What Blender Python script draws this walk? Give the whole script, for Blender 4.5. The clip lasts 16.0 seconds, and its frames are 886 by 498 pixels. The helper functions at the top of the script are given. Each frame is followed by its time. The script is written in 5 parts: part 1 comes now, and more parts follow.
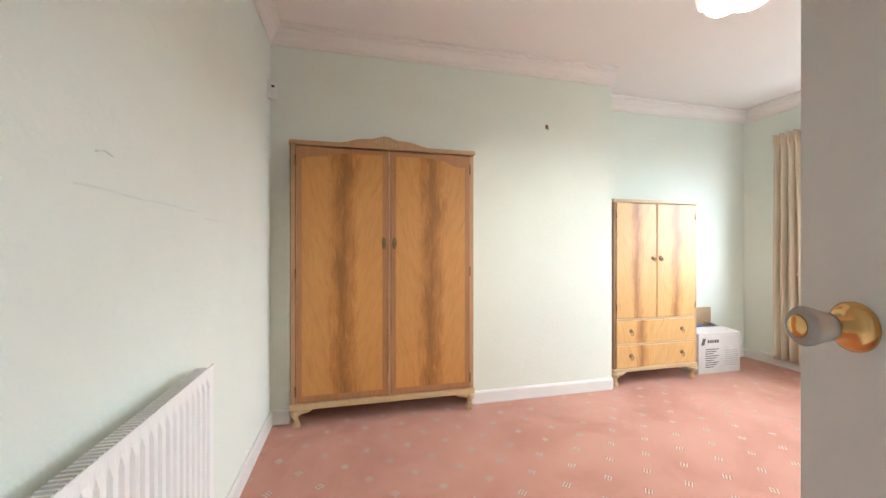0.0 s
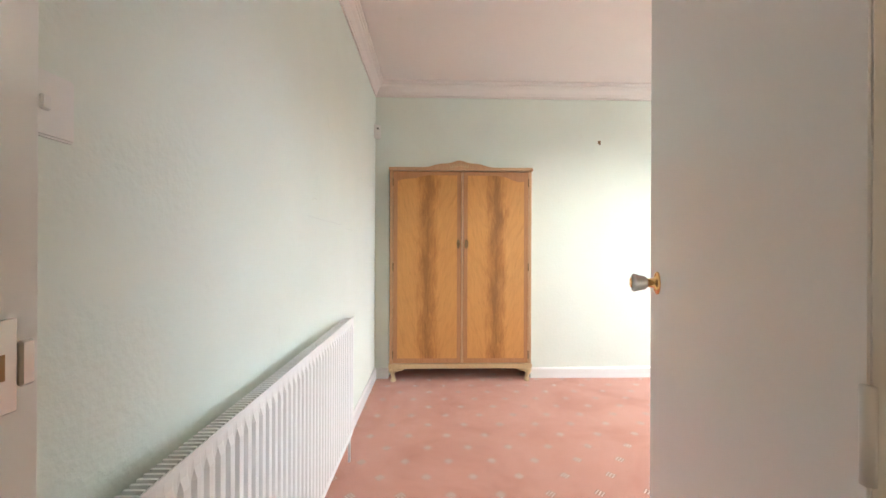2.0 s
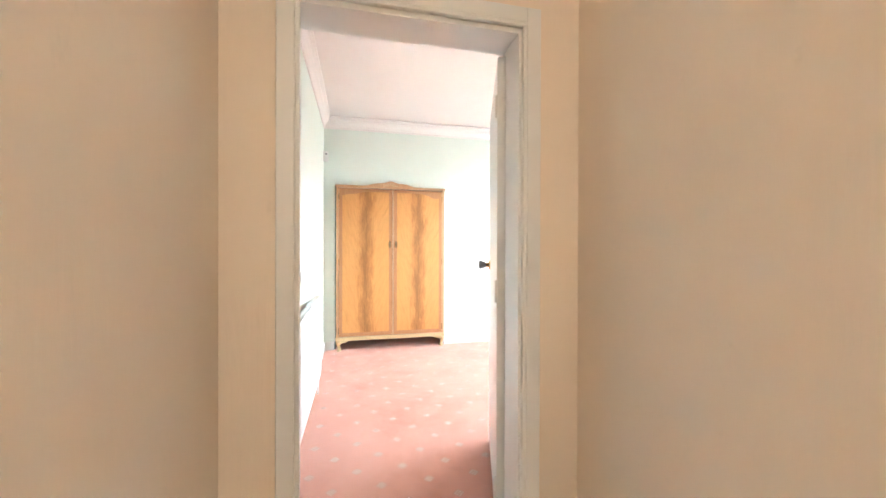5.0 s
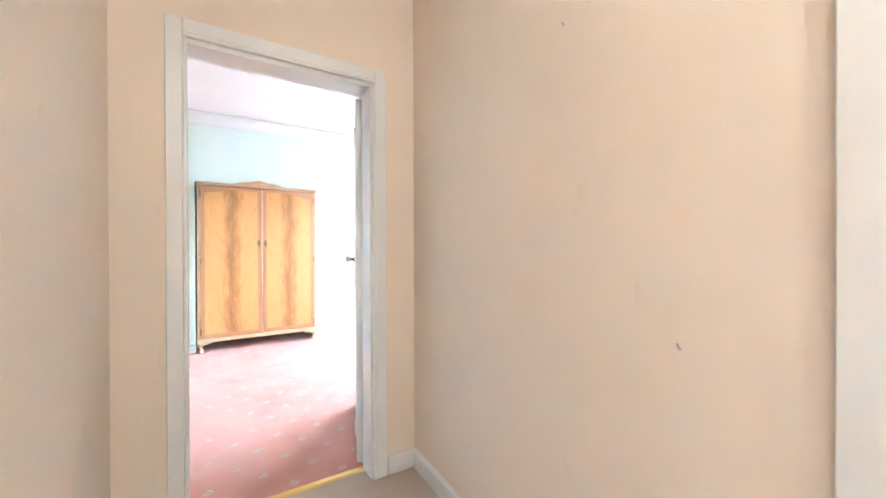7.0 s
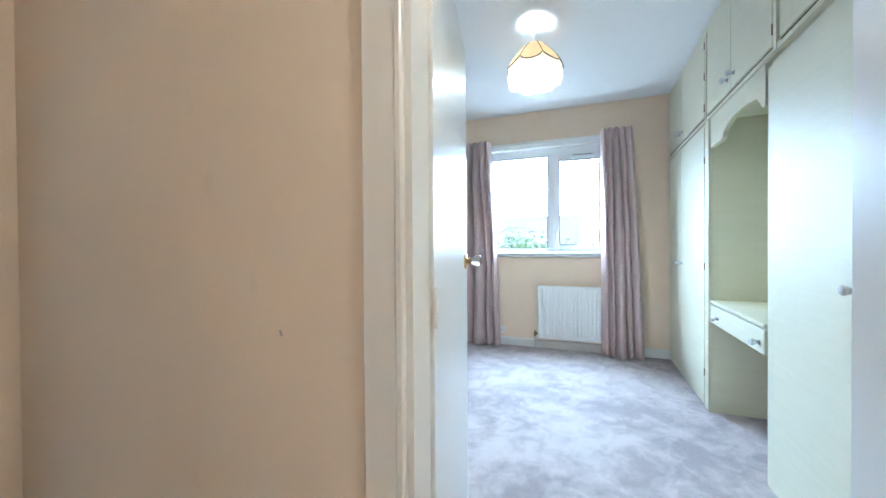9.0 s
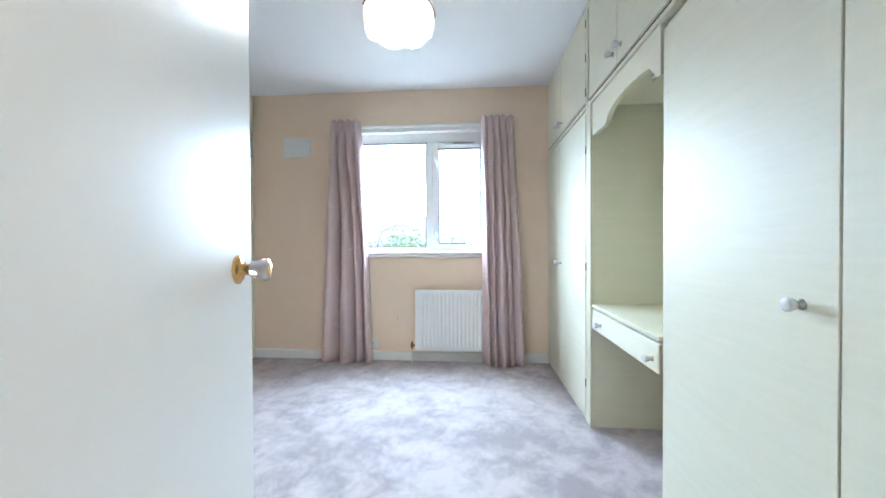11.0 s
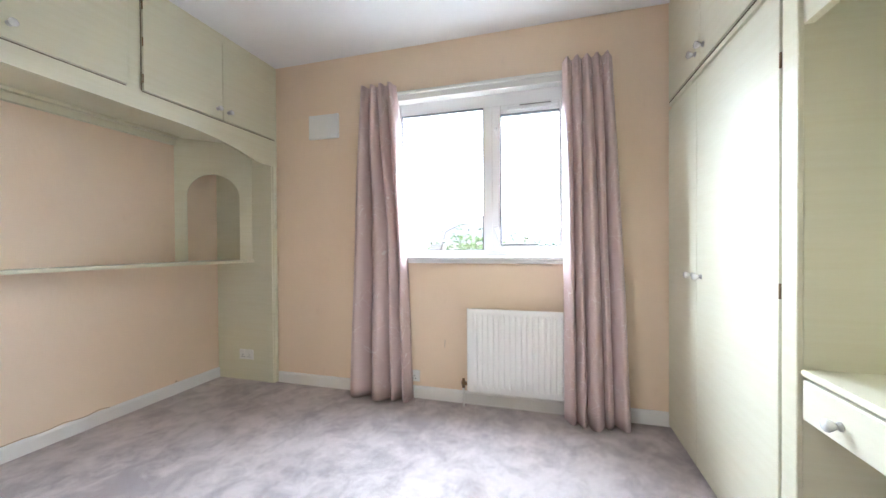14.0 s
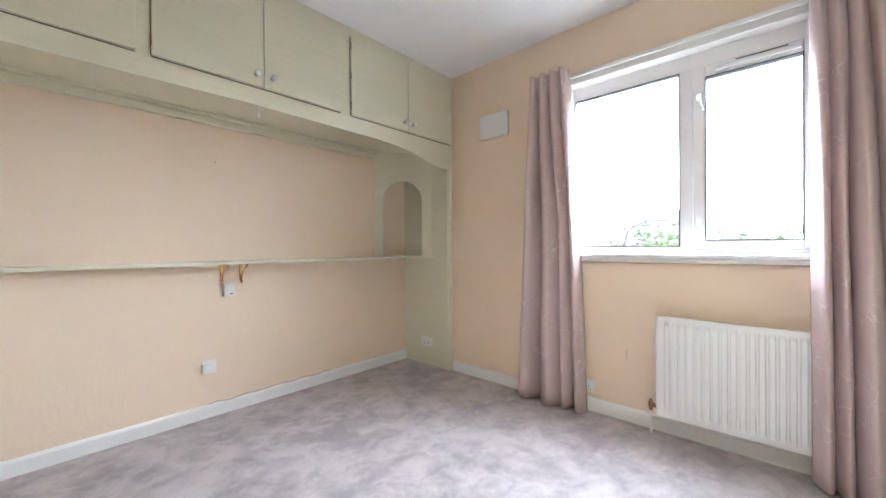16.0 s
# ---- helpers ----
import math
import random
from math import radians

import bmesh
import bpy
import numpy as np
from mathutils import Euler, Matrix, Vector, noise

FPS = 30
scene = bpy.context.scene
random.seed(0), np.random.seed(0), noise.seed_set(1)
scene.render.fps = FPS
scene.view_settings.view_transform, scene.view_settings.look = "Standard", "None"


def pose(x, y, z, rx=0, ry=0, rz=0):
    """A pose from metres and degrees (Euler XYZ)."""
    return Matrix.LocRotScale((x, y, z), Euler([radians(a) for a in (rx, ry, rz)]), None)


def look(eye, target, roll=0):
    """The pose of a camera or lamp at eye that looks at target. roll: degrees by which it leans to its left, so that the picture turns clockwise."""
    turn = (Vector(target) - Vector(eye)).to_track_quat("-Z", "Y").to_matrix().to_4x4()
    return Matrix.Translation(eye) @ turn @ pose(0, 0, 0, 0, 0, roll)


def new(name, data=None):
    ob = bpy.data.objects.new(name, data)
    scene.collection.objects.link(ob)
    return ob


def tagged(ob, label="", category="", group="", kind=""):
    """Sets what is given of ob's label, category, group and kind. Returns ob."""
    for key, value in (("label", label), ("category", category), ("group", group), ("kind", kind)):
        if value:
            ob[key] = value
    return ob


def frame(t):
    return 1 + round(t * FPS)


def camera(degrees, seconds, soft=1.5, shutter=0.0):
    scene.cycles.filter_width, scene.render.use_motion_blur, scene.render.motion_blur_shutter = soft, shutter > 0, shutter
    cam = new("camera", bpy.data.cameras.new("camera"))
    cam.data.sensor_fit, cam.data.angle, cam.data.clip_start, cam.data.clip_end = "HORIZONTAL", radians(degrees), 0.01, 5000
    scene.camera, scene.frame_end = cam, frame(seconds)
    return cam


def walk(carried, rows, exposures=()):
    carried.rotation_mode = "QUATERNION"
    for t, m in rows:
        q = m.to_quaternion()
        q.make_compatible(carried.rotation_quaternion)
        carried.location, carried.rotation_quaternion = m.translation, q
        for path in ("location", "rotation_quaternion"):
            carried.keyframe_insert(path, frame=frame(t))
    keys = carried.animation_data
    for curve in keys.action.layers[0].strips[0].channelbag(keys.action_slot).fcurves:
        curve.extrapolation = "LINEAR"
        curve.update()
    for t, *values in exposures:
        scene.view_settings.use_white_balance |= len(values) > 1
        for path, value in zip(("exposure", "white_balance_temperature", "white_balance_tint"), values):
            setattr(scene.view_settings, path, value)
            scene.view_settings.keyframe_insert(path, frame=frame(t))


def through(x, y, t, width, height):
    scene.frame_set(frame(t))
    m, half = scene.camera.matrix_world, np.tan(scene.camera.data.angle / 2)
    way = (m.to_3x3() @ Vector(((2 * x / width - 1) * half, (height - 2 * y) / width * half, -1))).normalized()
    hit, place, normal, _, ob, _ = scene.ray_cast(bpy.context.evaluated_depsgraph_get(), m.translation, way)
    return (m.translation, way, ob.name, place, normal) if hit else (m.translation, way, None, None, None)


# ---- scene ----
cam = camera(100.7, 16.0)
PATH = [
    (0, (-0.08, 0.35, 1.186), (0.397, 2.292, 1.185), -0.0),
    (0.5, (-0.083, 0.197, 1.186), (0.176, 2.18, 1.186), 0.1),
    (1, (-0.084, 0.034, 1.189), (0.028, 2.031, 1.185), 0.2),
    (1.5, (-0.085, -0.125, 1.182), (-0.028, 1.874, 1.183), 0.2),
    (2, (-0.086, -0.33, 1.18), (-0.036, 1.669, 1.18), 0.2),
    (2.5, (-0.102, -0.513, 1.177), (-0.049, 1.486, 1.174), 0.2),
    (3, (-0.101, -0.724, 1.174), (-0.047, 1.275, 1.172), 0.2),
    (3.5, (-0.121, -0.92, 1.182), (-0.052, 1.079, 1.181), 0.1),
    (5.8, (-0.273, -1.654, 1.19), (0.346, 0.247, 1.182), -0.2),
    (6, (-0.274, -1.713, 1.185), (0.365, 0.182, 1.178), -0.4),
    (6.5, (-0.326, -1.816, 1.173), (0.496, 0.007, 1.168), -0.3),
    (7, (-0.341, -1.919, 1.168), (0.725, -0.226, 1.16), -0.2),
    (7.5, (-0.319, -2.021, 1.164), (1.012, -0.528, 1.154), -0.3),
    (8, (-0.289, -2.094, 1.159), (1.284, -0.858, 1.146), -0.3),
    (8.5, (-0.235, -2.156, 1.152), (1.515, -1.188, 1.134), -0.3),
    (9, (-0.14, -2.188, 1.153), (1.724, -1.461, 1.133), -0.4),
    (9.5, (-0.023, -2.22, 1.146), (1.905, -1.687, 1.125), -0.4),
    (10, (0.104, -2.24, 1.14), (2.069, -1.866, 1.116), -0.3),
    (12.3, (1.081, -2.224, 1.143), (3.081, -2.175, 1.119), -0.4),
    (12.5, (1.137, -2.219, 1.149), (3.137, -2.173, 1.125), -0.4),
    (13, (1.288, -2.215, 1.147), (3.285, -2.111, 1.122), -0.4),
    (13.5, (1.407, -2.219, 1.157), (3.386, -1.933, 1.13), -0.4),
    (14, (1.489, -2.245, 1.149), (3.411, -1.689, 1.128), -0.4),
    (14.5, (1.535, -2.243, 1.134), (3.351, -1.405, 1.111), -0.5),
    (15, (1.564, -2.235, 1.131), (3.247, -1.155, 1.11), -0.5),
    (15.5, (1.576, -2.238, 1.119), (3.13, -0.979, 1.107), -0.4),
    (16, (1.571, -2.227, 1.119), (3.044, -0.875, 1.108), -0.4),
]
EXPOSURES = [(0, 0.38, 5800, 8), (1.5, 0.55, 5750, 7), (3, 1.02, 5550, 4), (3.5, 1.25, 5550, 4), (6, 2.0, 4750, 1), (7, 2.12, 4450, 1), (8, 1.55, 4450, 0),
             (9, 1.15, 4550, -2), (10, 1.1, 4650, 0), (12.5, 1.2, 5350, 7), (16, 1.17, 5550, 10)]
walk(cam, [(t, look(eye, target, roll)) for t, eye, target, roll in PATH], EXPOSURES)

# ---- world and lights ----
world = bpy.data.worlds.new("world")
scene.world = world
world.use_nodes = True
wn = world.node_tree
sky = wn.nodes.new("ShaderNodeTexSky")
sky.sky_type = "NISHITA"
sky.sun_disc = False
sky.sun_elevation, sky.sun_rotation = radians(48), radians(270)
sky.dust_density, sky.air_density = 4.0, 0.8
wn.links.new(sky.outputs[0], wn.nodes["Background"].inputs[0])
wn.nodes["Background"].inputs[1].default_value = 0.15


def lamp(name, kind, m, power, colour, **more):
    d = bpy.data.lights.new(name, kind)
    d.energy, d.color = power, colour
    for key, value in more.items():
        if key == "size":
            d.size = value
        elif key == "size_y":
            d.shape, d.size_y = "RECTANGLE", value
        elif key == "radius":
            d.shadow_soft_size = value
        elif key == "spread":
            d.spread = value
        elif key == "angle":
            d.angle = value
    ob = new(name, d)
    ob.matrix_world = m
    return ob


lamp("sun", "SUN", look((-10, -4, 12), (0, 0, 0)), 4.0, (1, 0.97, 0.92), angle=radians(12))
# sky light that falls in through the two windows
lamp("sky_window_bedroom", "AREA", look((4.95, -1.72, 2.95), (2.6, -1.6, 0.7)), 285, (0.90, 0.96, 1.0), size=2.0, size_y=1.5)
lamp("sky_window_pink_room", "AREA", look((5.3, 2.7, 3.1), (2.9, 1.2, 0.3)), 215, (0.92, 0.97, 1.0), size=2.0, size_y=1.5)
lamp("bulb_pink_room", "POINT", pose(1.64, 1.64, 2.42), 85, (1.0, 0.87, 0.70), radius=0.05)
lamp("bulb_bedroom", "POINT", pose(2.41, -1.865, 2.33), 35, (1.0, 0.91, 0.80), radius=0.05)
lamp("bulb_hall", "POINT", pose(0.0, -3.0, 2.42), 18.5, (1.0, 0.77, 0.54), radius=0.06)

# ---- materials ----


def material(name, colour, rough=0.6, metal=0.0, spec=0.5):
    m = bpy.data.materials.new(name)
    m.use_nodes = True
    b = m.node_tree.nodes["Principled BSDF"]
    b.inputs["Base Color"].default_value = (*colour, 1)
    b.inputs["Roughness"].default_value = rough
    b.inputs["Metallic"].default_value = metal
    b.inputs["Specular IOR Level"].default_value = spec
    return m


def node(m, kind, **values):
    n = m.node_tree.nodes.new(kind)
    for key, value in values.items():
        n.inputs[key].default_value = value
    return n


def link(m, a, b):
    m.node_tree.links.new(a, b)


def bsdf(m):
    return m.node_tree.nodes["Principled BSDF"]


def coords(m, scale=(1, 1, 1), turn=(0, 0, 0), world_space=True):
    """Coordinates in metres: world (from the geometry) or the object's own."""
    if world_space:
        out = node(m, "ShaderNodeNewGeometry").outputs["Position"]
    else:
        out = node(m, "ShaderNodeTexCoord").outputs["Object"]
    mp = node(m, "ShaderNodeMapping", Scale=scale, Rotation=turn)
    link(m, out, mp.inputs["Vector"])
    return mp.outputs[0]


def noise_of(m, vec, scale, detail=4, rough=0.55, distortion=0.0):
    n = node(m, "ShaderNodeTexNoise", Scale=scale, Detail=detail, Roughness=rough, Distortion=distortion)
    link(m, vec, n.inputs["Vector"])
    return n.outputs["Fac"]


def ramp(m, fac, stops):
    r = m.node_tree.nodes.new("ShaderNodeValToRGB")
    e = r.color_ramp.elements
    while len(e) < len(stops):
        e.new(0.5)
    for el, (p, c) in zip(e, stops):
        el.position, el.color = p, (*c, 1)
    link(m, fac, r.inputs[0])
    return r.outputs[0]


def mix(m, fac, a, b, mode="MIX"):
    n = m.node_tree.nodes.new("ShaderNodeMix")
    n.data_type, n.blend_type = "RGBA", mode
    for sock, v in ((n.inputs[0], fac), (n.inputs[6], a), (n.inputs[7], b)):
        if isinstance(v, bpy.types.NodeSocket):
            link(m, v, sock)
        else:
            sock.default_value = v if isinstance(v, (int, float)) else (*v, 1)
    return n.outputs[2]


def maths(m, op, a, b=0.0, c=0.0):
    n = m.node_tree.nodes.new("ShaderNodeMath")
    n.operation = op
    for sock, v in zip(n.inputs, (a, b, c)):
        if isinstance(v, bpy.types.NodeSocket):
            link(m, v, sock)
        else:
            sock.default_value = v
    return n.outputs[0]


def bump(m, height, strength, distance):
    b = node(m, "ShaderNodeBump", Strength=strength, Distance=distance)
    link(m, height, b.inputs["Height"])
    link(m, b.outputs[0], bsdf(m).inputs["Normal"])


def papered(name, colour, dark, fine=60, strength=0.35, rough=0.75, stretch=(1, 1, 1)):
    """Painted wallpaper: slight patches, a fine embossed relief."""
    m = material(name, colour, rough + 0.13, spec=0.12)
    v = coords(m)
    c = ramp(m, noise_of(m, v, 1.3, 5), [(0.3, dark), (0.62, colour)])
    scuff = ramp(m, noise_of(m, coords(m, (1, 1, 0.6)), 7, 8, 0.7), [(0.24, (0.93, 0.925, 0.915)), (0.36, (1, 1, 1))])
    c = mix(m, 1.0, c, scuff, "MULTIPLY")
    link(m, c, bsdf(m).inputs["Base Color"])
    bump(m, noise_of(m, coords(m, stretch), fine, 3, 0.6), strength, 0.004)
    return m


M = {}
M["mint"] = papered("mint_paper", (0.78, 0.82, 0.745), (0.74, 0.785, 0.71), 55, 0.4)
M["cream"] = papered("hall_paper", (0.84, 0.725, 0.595), (0.815, 0.695, 0.56), 40, 0.3, stretch=(1, 1, 0.12))
M["peach"] = papered("peach_paper", (0.83, 0.68, 0.52), (0.805, 0.65, 0.485), 45, 0.3, stretch=(1, 1, 0.4))
M["ceiling_pink"] = papered("pinkish_ceiling_paint", (0.86, 0.815, 0.79), (0.84, 0.79, 0.765), 40, 0.2)
M["ceiling_white"] = papered("white_ceiling_paint", (0.88, 0.88, 0.88), (0.86, 0.86, 0.86), 40, 0.2)
M["cornice"] = papered("cornice_paint", (0.85, 0.80, 0.765), (0.83, 0.775, 0.74), 30, 0.15)


def gloss(name, colour, dark, rough=0.28, streak=(1, 1, 1)):
    """Brushed gloss paint with faint strokes and yellowing."""
    m = material(name, colour, rough)
    c = ramp(m, noise_of(m, coords(m, streak), 9, 6, 0.65), [(0.35, dark), (0.6, colour)])
    c = mix(m, 1.0, c, ramp(m, noise_of(m, coords(m), 2.2, 3), [(0.3, (0.985, 0.985, 0.982)), (0.6, (1, 1, 1))]), "MULTIPLY")
    link(m, c, bsdf(m).inputs["Base Color"])
    link(m, maths(m, "MULTIPLY_ADD", noise_of(m, coords(m), 14, 4), 0.18, rough - 0.09), bsdf(m).inputs["Roughness"])
    bump(m, noise_of(m, coords(m, streak), 60, 3), 0.04, 0.001)
    return m


M["white"] = material("white_gloss", (0.81, 0.80, 0.775), 0.3)
link(M["white"], ramp(M["white"], noise_of(M["white"], coords(M["white"]), 2.4, 3), [(0.35, (0.795, 0.782, 0.752)), (0.65, (0.81, 0.80, 0.775))]), bsdf(M["white"]).inputs["Base Color"])
M["door_white"] = material("door_gloss", (0.79, 0.78, 0.755), 0.28)
link(M["door_white"], ramp(M["door_white"], noise_of(M["door_white"], coords(M["door_white"]), 1.8, 2), [(0.35, (0.775, 0.765, 0.735)), (0.65, (0.79, 0.78, 0.755))]), bsdf(M["door_white"]).inputs["Base Color"])
M["green"] = gloss("pale_green_paint", (0.725, 0.70, 0.535), (0.70, 0.67, 0.495), 0.36, (0.25, 0.25, 6))
M["green_v"] = gloss("pale_green_door_paint", (0.735, 0.715, 0.56), (0.71, 0.685, 0.525), 0.48, (0.3, 0.3, 5))
M["rad"] = material("radiator_enamel", (0.84, 0.84, 0.82), 0.32)
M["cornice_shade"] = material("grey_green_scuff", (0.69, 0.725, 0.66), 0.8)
# near-black brown that paints the shade in the cupboard door gaps
M["shade_brown"] = material("painted_gap_shade", (0.12, 0.09, 0.05), 0.7)
M["upvc"] = material("white_upvc", (0.90, 0.90, 0.90), 0.25)
M["plastic"] = material("white_plastic", (0.80, 0.79, 0.75), 0.35)
M["grey_plastic"] = material("aged_grey_plastic", (0.76, 0.76, 0.74), 0.45)
M["slot"] = material("dark_slot", (0.03, 0.03, 0.03), 0.6)
M["brass"] = material("polished_brass", (0.78, 0.50, 0.20), 0.18, 1.0)
M["old_brass"] = material("tarnished_brass", (0.25, 0.17, 0.09), 0.4, 1.0)
M["copper"] = material("copper_pipe", (0.35, 0.22, 0.12), 0.4, 1.0)
M["steel"] = material("dull_steel", (0.55, 0.55, 0.54), 0.3, 1.0)
M["rubber"] = material("dark_gasket", (0.03, 0.03, 0.035), 0.6)
M["knob_white"] = material("white_acrylic_knob", (0.78, 0.78, 0.76), 0.12)
M["acrylic"] = material("smoky_clear_acrylic", (0.72, 0.70, 0.68), 0.05)
bsdf(M["acrylic"]).inputs["Transmission Weight"].default_value = 0.6
M["threshold"] = material("yellow_brass_threshold", (0.72, 0.52, 0.16), 0.35, 0.8)
M["string"] = material("cotton_string", (0.75, 0.73, 0.68), 0.8)

glass = bpy.data.materials.new("window_glass")
glass.use_nodes = True
gt = glass.node_tree
gt.nodes.clear()
go, gm = gt.nodes.new("ShaderNodeOutputMaterial"), gt.nodes.new("ShaderNodeMixShader")
gtr, ggl = gt.nodes.new("ShaderNodeBsdfTransparent"), gt.nodes.new("ShaderNodeBsdfGlossy")
ggl.inputs["Roughness"].default_value = 0.02
gm.inputs[0].default_value = 0.06
gt.links.new(gtr.outputs[0], gm.inputs[1])
gt.links.new(ggl.outputs[0], gm.inputs[2])
gt.links.new(gm.outputs[0], go.inputs[0])
M["glass"] = glass


def carpet_plain(name, light, dark, patch=2.2, pile=420, contrast=(0.36, 0.62)):
    """Cut pile, brushed into lighter and darker patches."""
    m = material(name, light, 0.95, spec=0.15)
    v = coords(m)
    brush = maths(m, "MULTIPLY_ADD", noise_of(m, coords(m, (1, 1.1, 1), (0, 0, 0.5)), patch, 9, 0.72, 0.3), 0.65, maths(m, "MULTIPLY", noise_of(m, v, 1.7, 3), 0.35))
    c = ramp(m, brush, [(contrast[0], dark), (contrast[1], light)])
    grain = noise_of(m, v, pile, 2, 0.7)
    c = mix(m, 0.55, c, ramp(m, grain, [(0.3, (0.55, 0.55, 0.55)), (0.7, (1.25, 1.25, 1.25))]), "MULTIPLY")
    link(m, c, bsdf(m).inputs["Base Color"])
    bsdf(m).inputs["Sheen Weight"].default_value = 0.25
    h = maths(m, "MULTIPLY_ADD", brush, 1.5, grain)
    bump(m, h, 0.6, 0.006)
    return m


M["carpet_mauve"] = carpet_plain("mauve_grey_carpet", (0.585, 0.515, 0.50), (0.36, 0.31, 0.305), 6.0, contrast=(0.42, 0.57))
M["carpet_hall"] = carpet_plain("beige_carpet", (0.50, 0.40, 0.30), (0.44, 0.35, 0.26), 2.0)


def carpet_motif():
    """Rose carpet with small cream lattice motifs in staggered rows."""
    m = material("rose_motif_carpet", (0.5, 0.2, 0.15), 0.95, spec=0.12)
    v = coords(m)
    brush = noise_of(m, coords(m, (1, 1, 1), (0, 0, 0.7)), 1.6, 7, 0.66, 0.5)
    base = ramp(m, brush, [(0.3, (0.48, 0.205, 0.145)), (0.5, (0.585, 0.285, 0.21)), (0.75, (0.64, 0.335, 0.255))])
    grain = noise_of(m, v, 430, 2, 0.7)
    base = mix(m, 0.5, base, ramp(m, grain, [(0.3, (0.6, 0.6, 0.6)), (0.7, (1.2, 1.2, 1.2))]), "MULTIPLY")
    sep = m.node_tree.nodes.new("ShaderNodeSeparateXYZ")
    link(m, v, sep.inputs[0])
    total = None
    for ox, oy in ((0.0, 2.557), (0.1205, 2.416)):
        qx = maths(m, "WRAP", maths(m, "SUBTRACT", sep.outputs[0], ox), 0.1205, -0.1205)
        qy = maths(m, "WRAP", maths(m, "SUBTRACT", sep.outputs[1], oy), 0.141, -0.141)
        px = maths(m, "MULTIPLY", maths(m, "ADD", qx, qy), 0.707)
        py = maths(m, "MULTIPLY", maths(m, "SUBTRACT", qx, qy), 0.707)
        # a three by three cluster of tufts
        cx = maths(m, "WRAP", px, 0.0072, -0.0072)
        cy = maths(m, "WRAP", py, 0.0072, -0.0072)
        inside = maths(m, "MULTIPLY", maths(m, "LESS_THAN", maths(m, "ABSOLUTE", px), 0.0216), maths(m, "LESS_THAN", maths(m, "ABSOLUTE", py), 0.0216))
        dot = maths(m, "LESS_THAN", maths(m, "ADD", maths(m, "ABSOLUTE", cx), maths(m, "ABSOLUTE", cy)), 0.0065)
        halo = maths(m, "MULTIPLY", inside, 0.75)
        one = maths(m, "MAXIMUM", maths(m, "MULTIPLY", inside, dot), 0.0)
        total = (one, halo) if total is None else (maths(m, "MAXIMUM", total[0], one), maths(m, "MAXIMUM", total[1], halo))
    c = mix(m, total[1], base, (0.20, 0.075, 0.05))
    c = mix(m, maths(m, "MULTIPLY", total[0], 0.9), c, (0.88, 0.70, 0.58))
    link(m, c, bsdf(m).inputs["Base Color"])
    bsdf(m).inputs["Sheen Weight"].default_value = 0.2
    bump(m, maths(m, "MULTIPLY_ADD", brush, 1.2, grain), 0.5, 0.006)
    return m


M["carpet_rose"] = carpet_motif()


def veneer(name, light, mid, dark, flame=0.6, width=0.11):
    """Figured veneer: a dark wandering flame down the middle of each panel, feathered grain to both sides."""
    m = material(name, light, 0.42)
    v = coords(m, world_space=False)
    sep = m.node_tree.nodes.new("ShaderNodeSeparateXYZ")
    link(m, v, sep.inputs[0])
    wander = noise_of(m, coords(m, (0.2, 0.2, 1.0), world_space=False), 2.6, 3)
    fray = noise_of(m, coords(m, (5, 5, 1.0), world_space=False), 4.5, 7, 0.72, 0.8)
    x = maths(m, "ABSOLUTE", maths(m, "ADD", sep.outputs[0], maths(m, "MULTIPLY", maths(m, "SUBTRACT", wander, 0.5), 0.09)))
    near = maths(m, "SUBTRACT", 1.0, maths(m, "DIVIDE", x, width))
    near = maths(m, "ADD", near, maths(m, "MULTIPLY", maths(m, "SUBTRACT", fray, 0.5), 2.0))
    c = ramp(m, near, [(0.02, light), (0.45, mid), (0.95, dark)])
    # feathered side grain that climbs away from the middle
    slope = maths(m, "ADD", maths(m, "MULTIPLY", sep.outputs[2], 0.35), maths(m, "MULTIPLY", x, -1.0))
    comb = m.node_tree.nodes.new("ShaderNodeCombineXYZ")
    link(m, maths(m, "MULTIPLY", slope, 16.0), comb.inputs[0])
    link(m, maths(m, "MULTIPLY", sep.outputs[2], 1.4), comb.inputs[2])
    link(m, maths(m, "MULTIPLY", sep.outputs[0], 6.0), comb.inputs[1])
    grain = noise_of(m, comb.outputs[0], 2.5, 8, 0.68, 0.4)
    c = mix(m, 0.5, c, ramp(m, grain, [(0.3, (0.72, 0.64, 0.55)), (0.52, (1, 1, 1)), (0.75, (1.12, 1.1, 1.04))]), "MULTIPLY")
    fine = noise_of(m, coords(m, (14, 14, 0.5), world_space=False), 16, 4, 0.6)
    c = mix(m, 0.35, c, ramp(m, fine, [(0.35, (0.8, 0.76, 0.7)), (0.6, (1, 1, 1))]), "MULTIPLY")
    link(m, c, bsdf(m).inputs["Base Color"])
    bsdf(m).inputs["Coat Weight"].default_value = 0.22
    bsdf(m).inputs["Coat Roughness"].default_value = 0.22
    bump(m, fine, 0.05, 0.001)
    return m


M["flame"] = veneer("figured_walnut_veneer", (0.61, 0.305, 0.09), (0.49, 0.225, 0.06), (0.32, 0.14, 0.042))
M["flame_pale"] = veneer("pale_figured_walnut_veneer", (0.70, 0.43, 0.165), (0.60, 0.32, 0.105), (0.36, 0.17, 0.05), width=0.07)


def wood(name, light, dark, rough=0.35, along=(12, 12, 0.8)):
    m = material(name, light, rough)
    g = noise_of(m, coords(m, along), 9, 6, 0.65, 0.3)
    link(m, ramp(m, g, [(0.3, dark), (0.65, light)]), bsdf(m).inputs["Base Color"])
    bump(m, g, 0.08, 0.001)
    return m


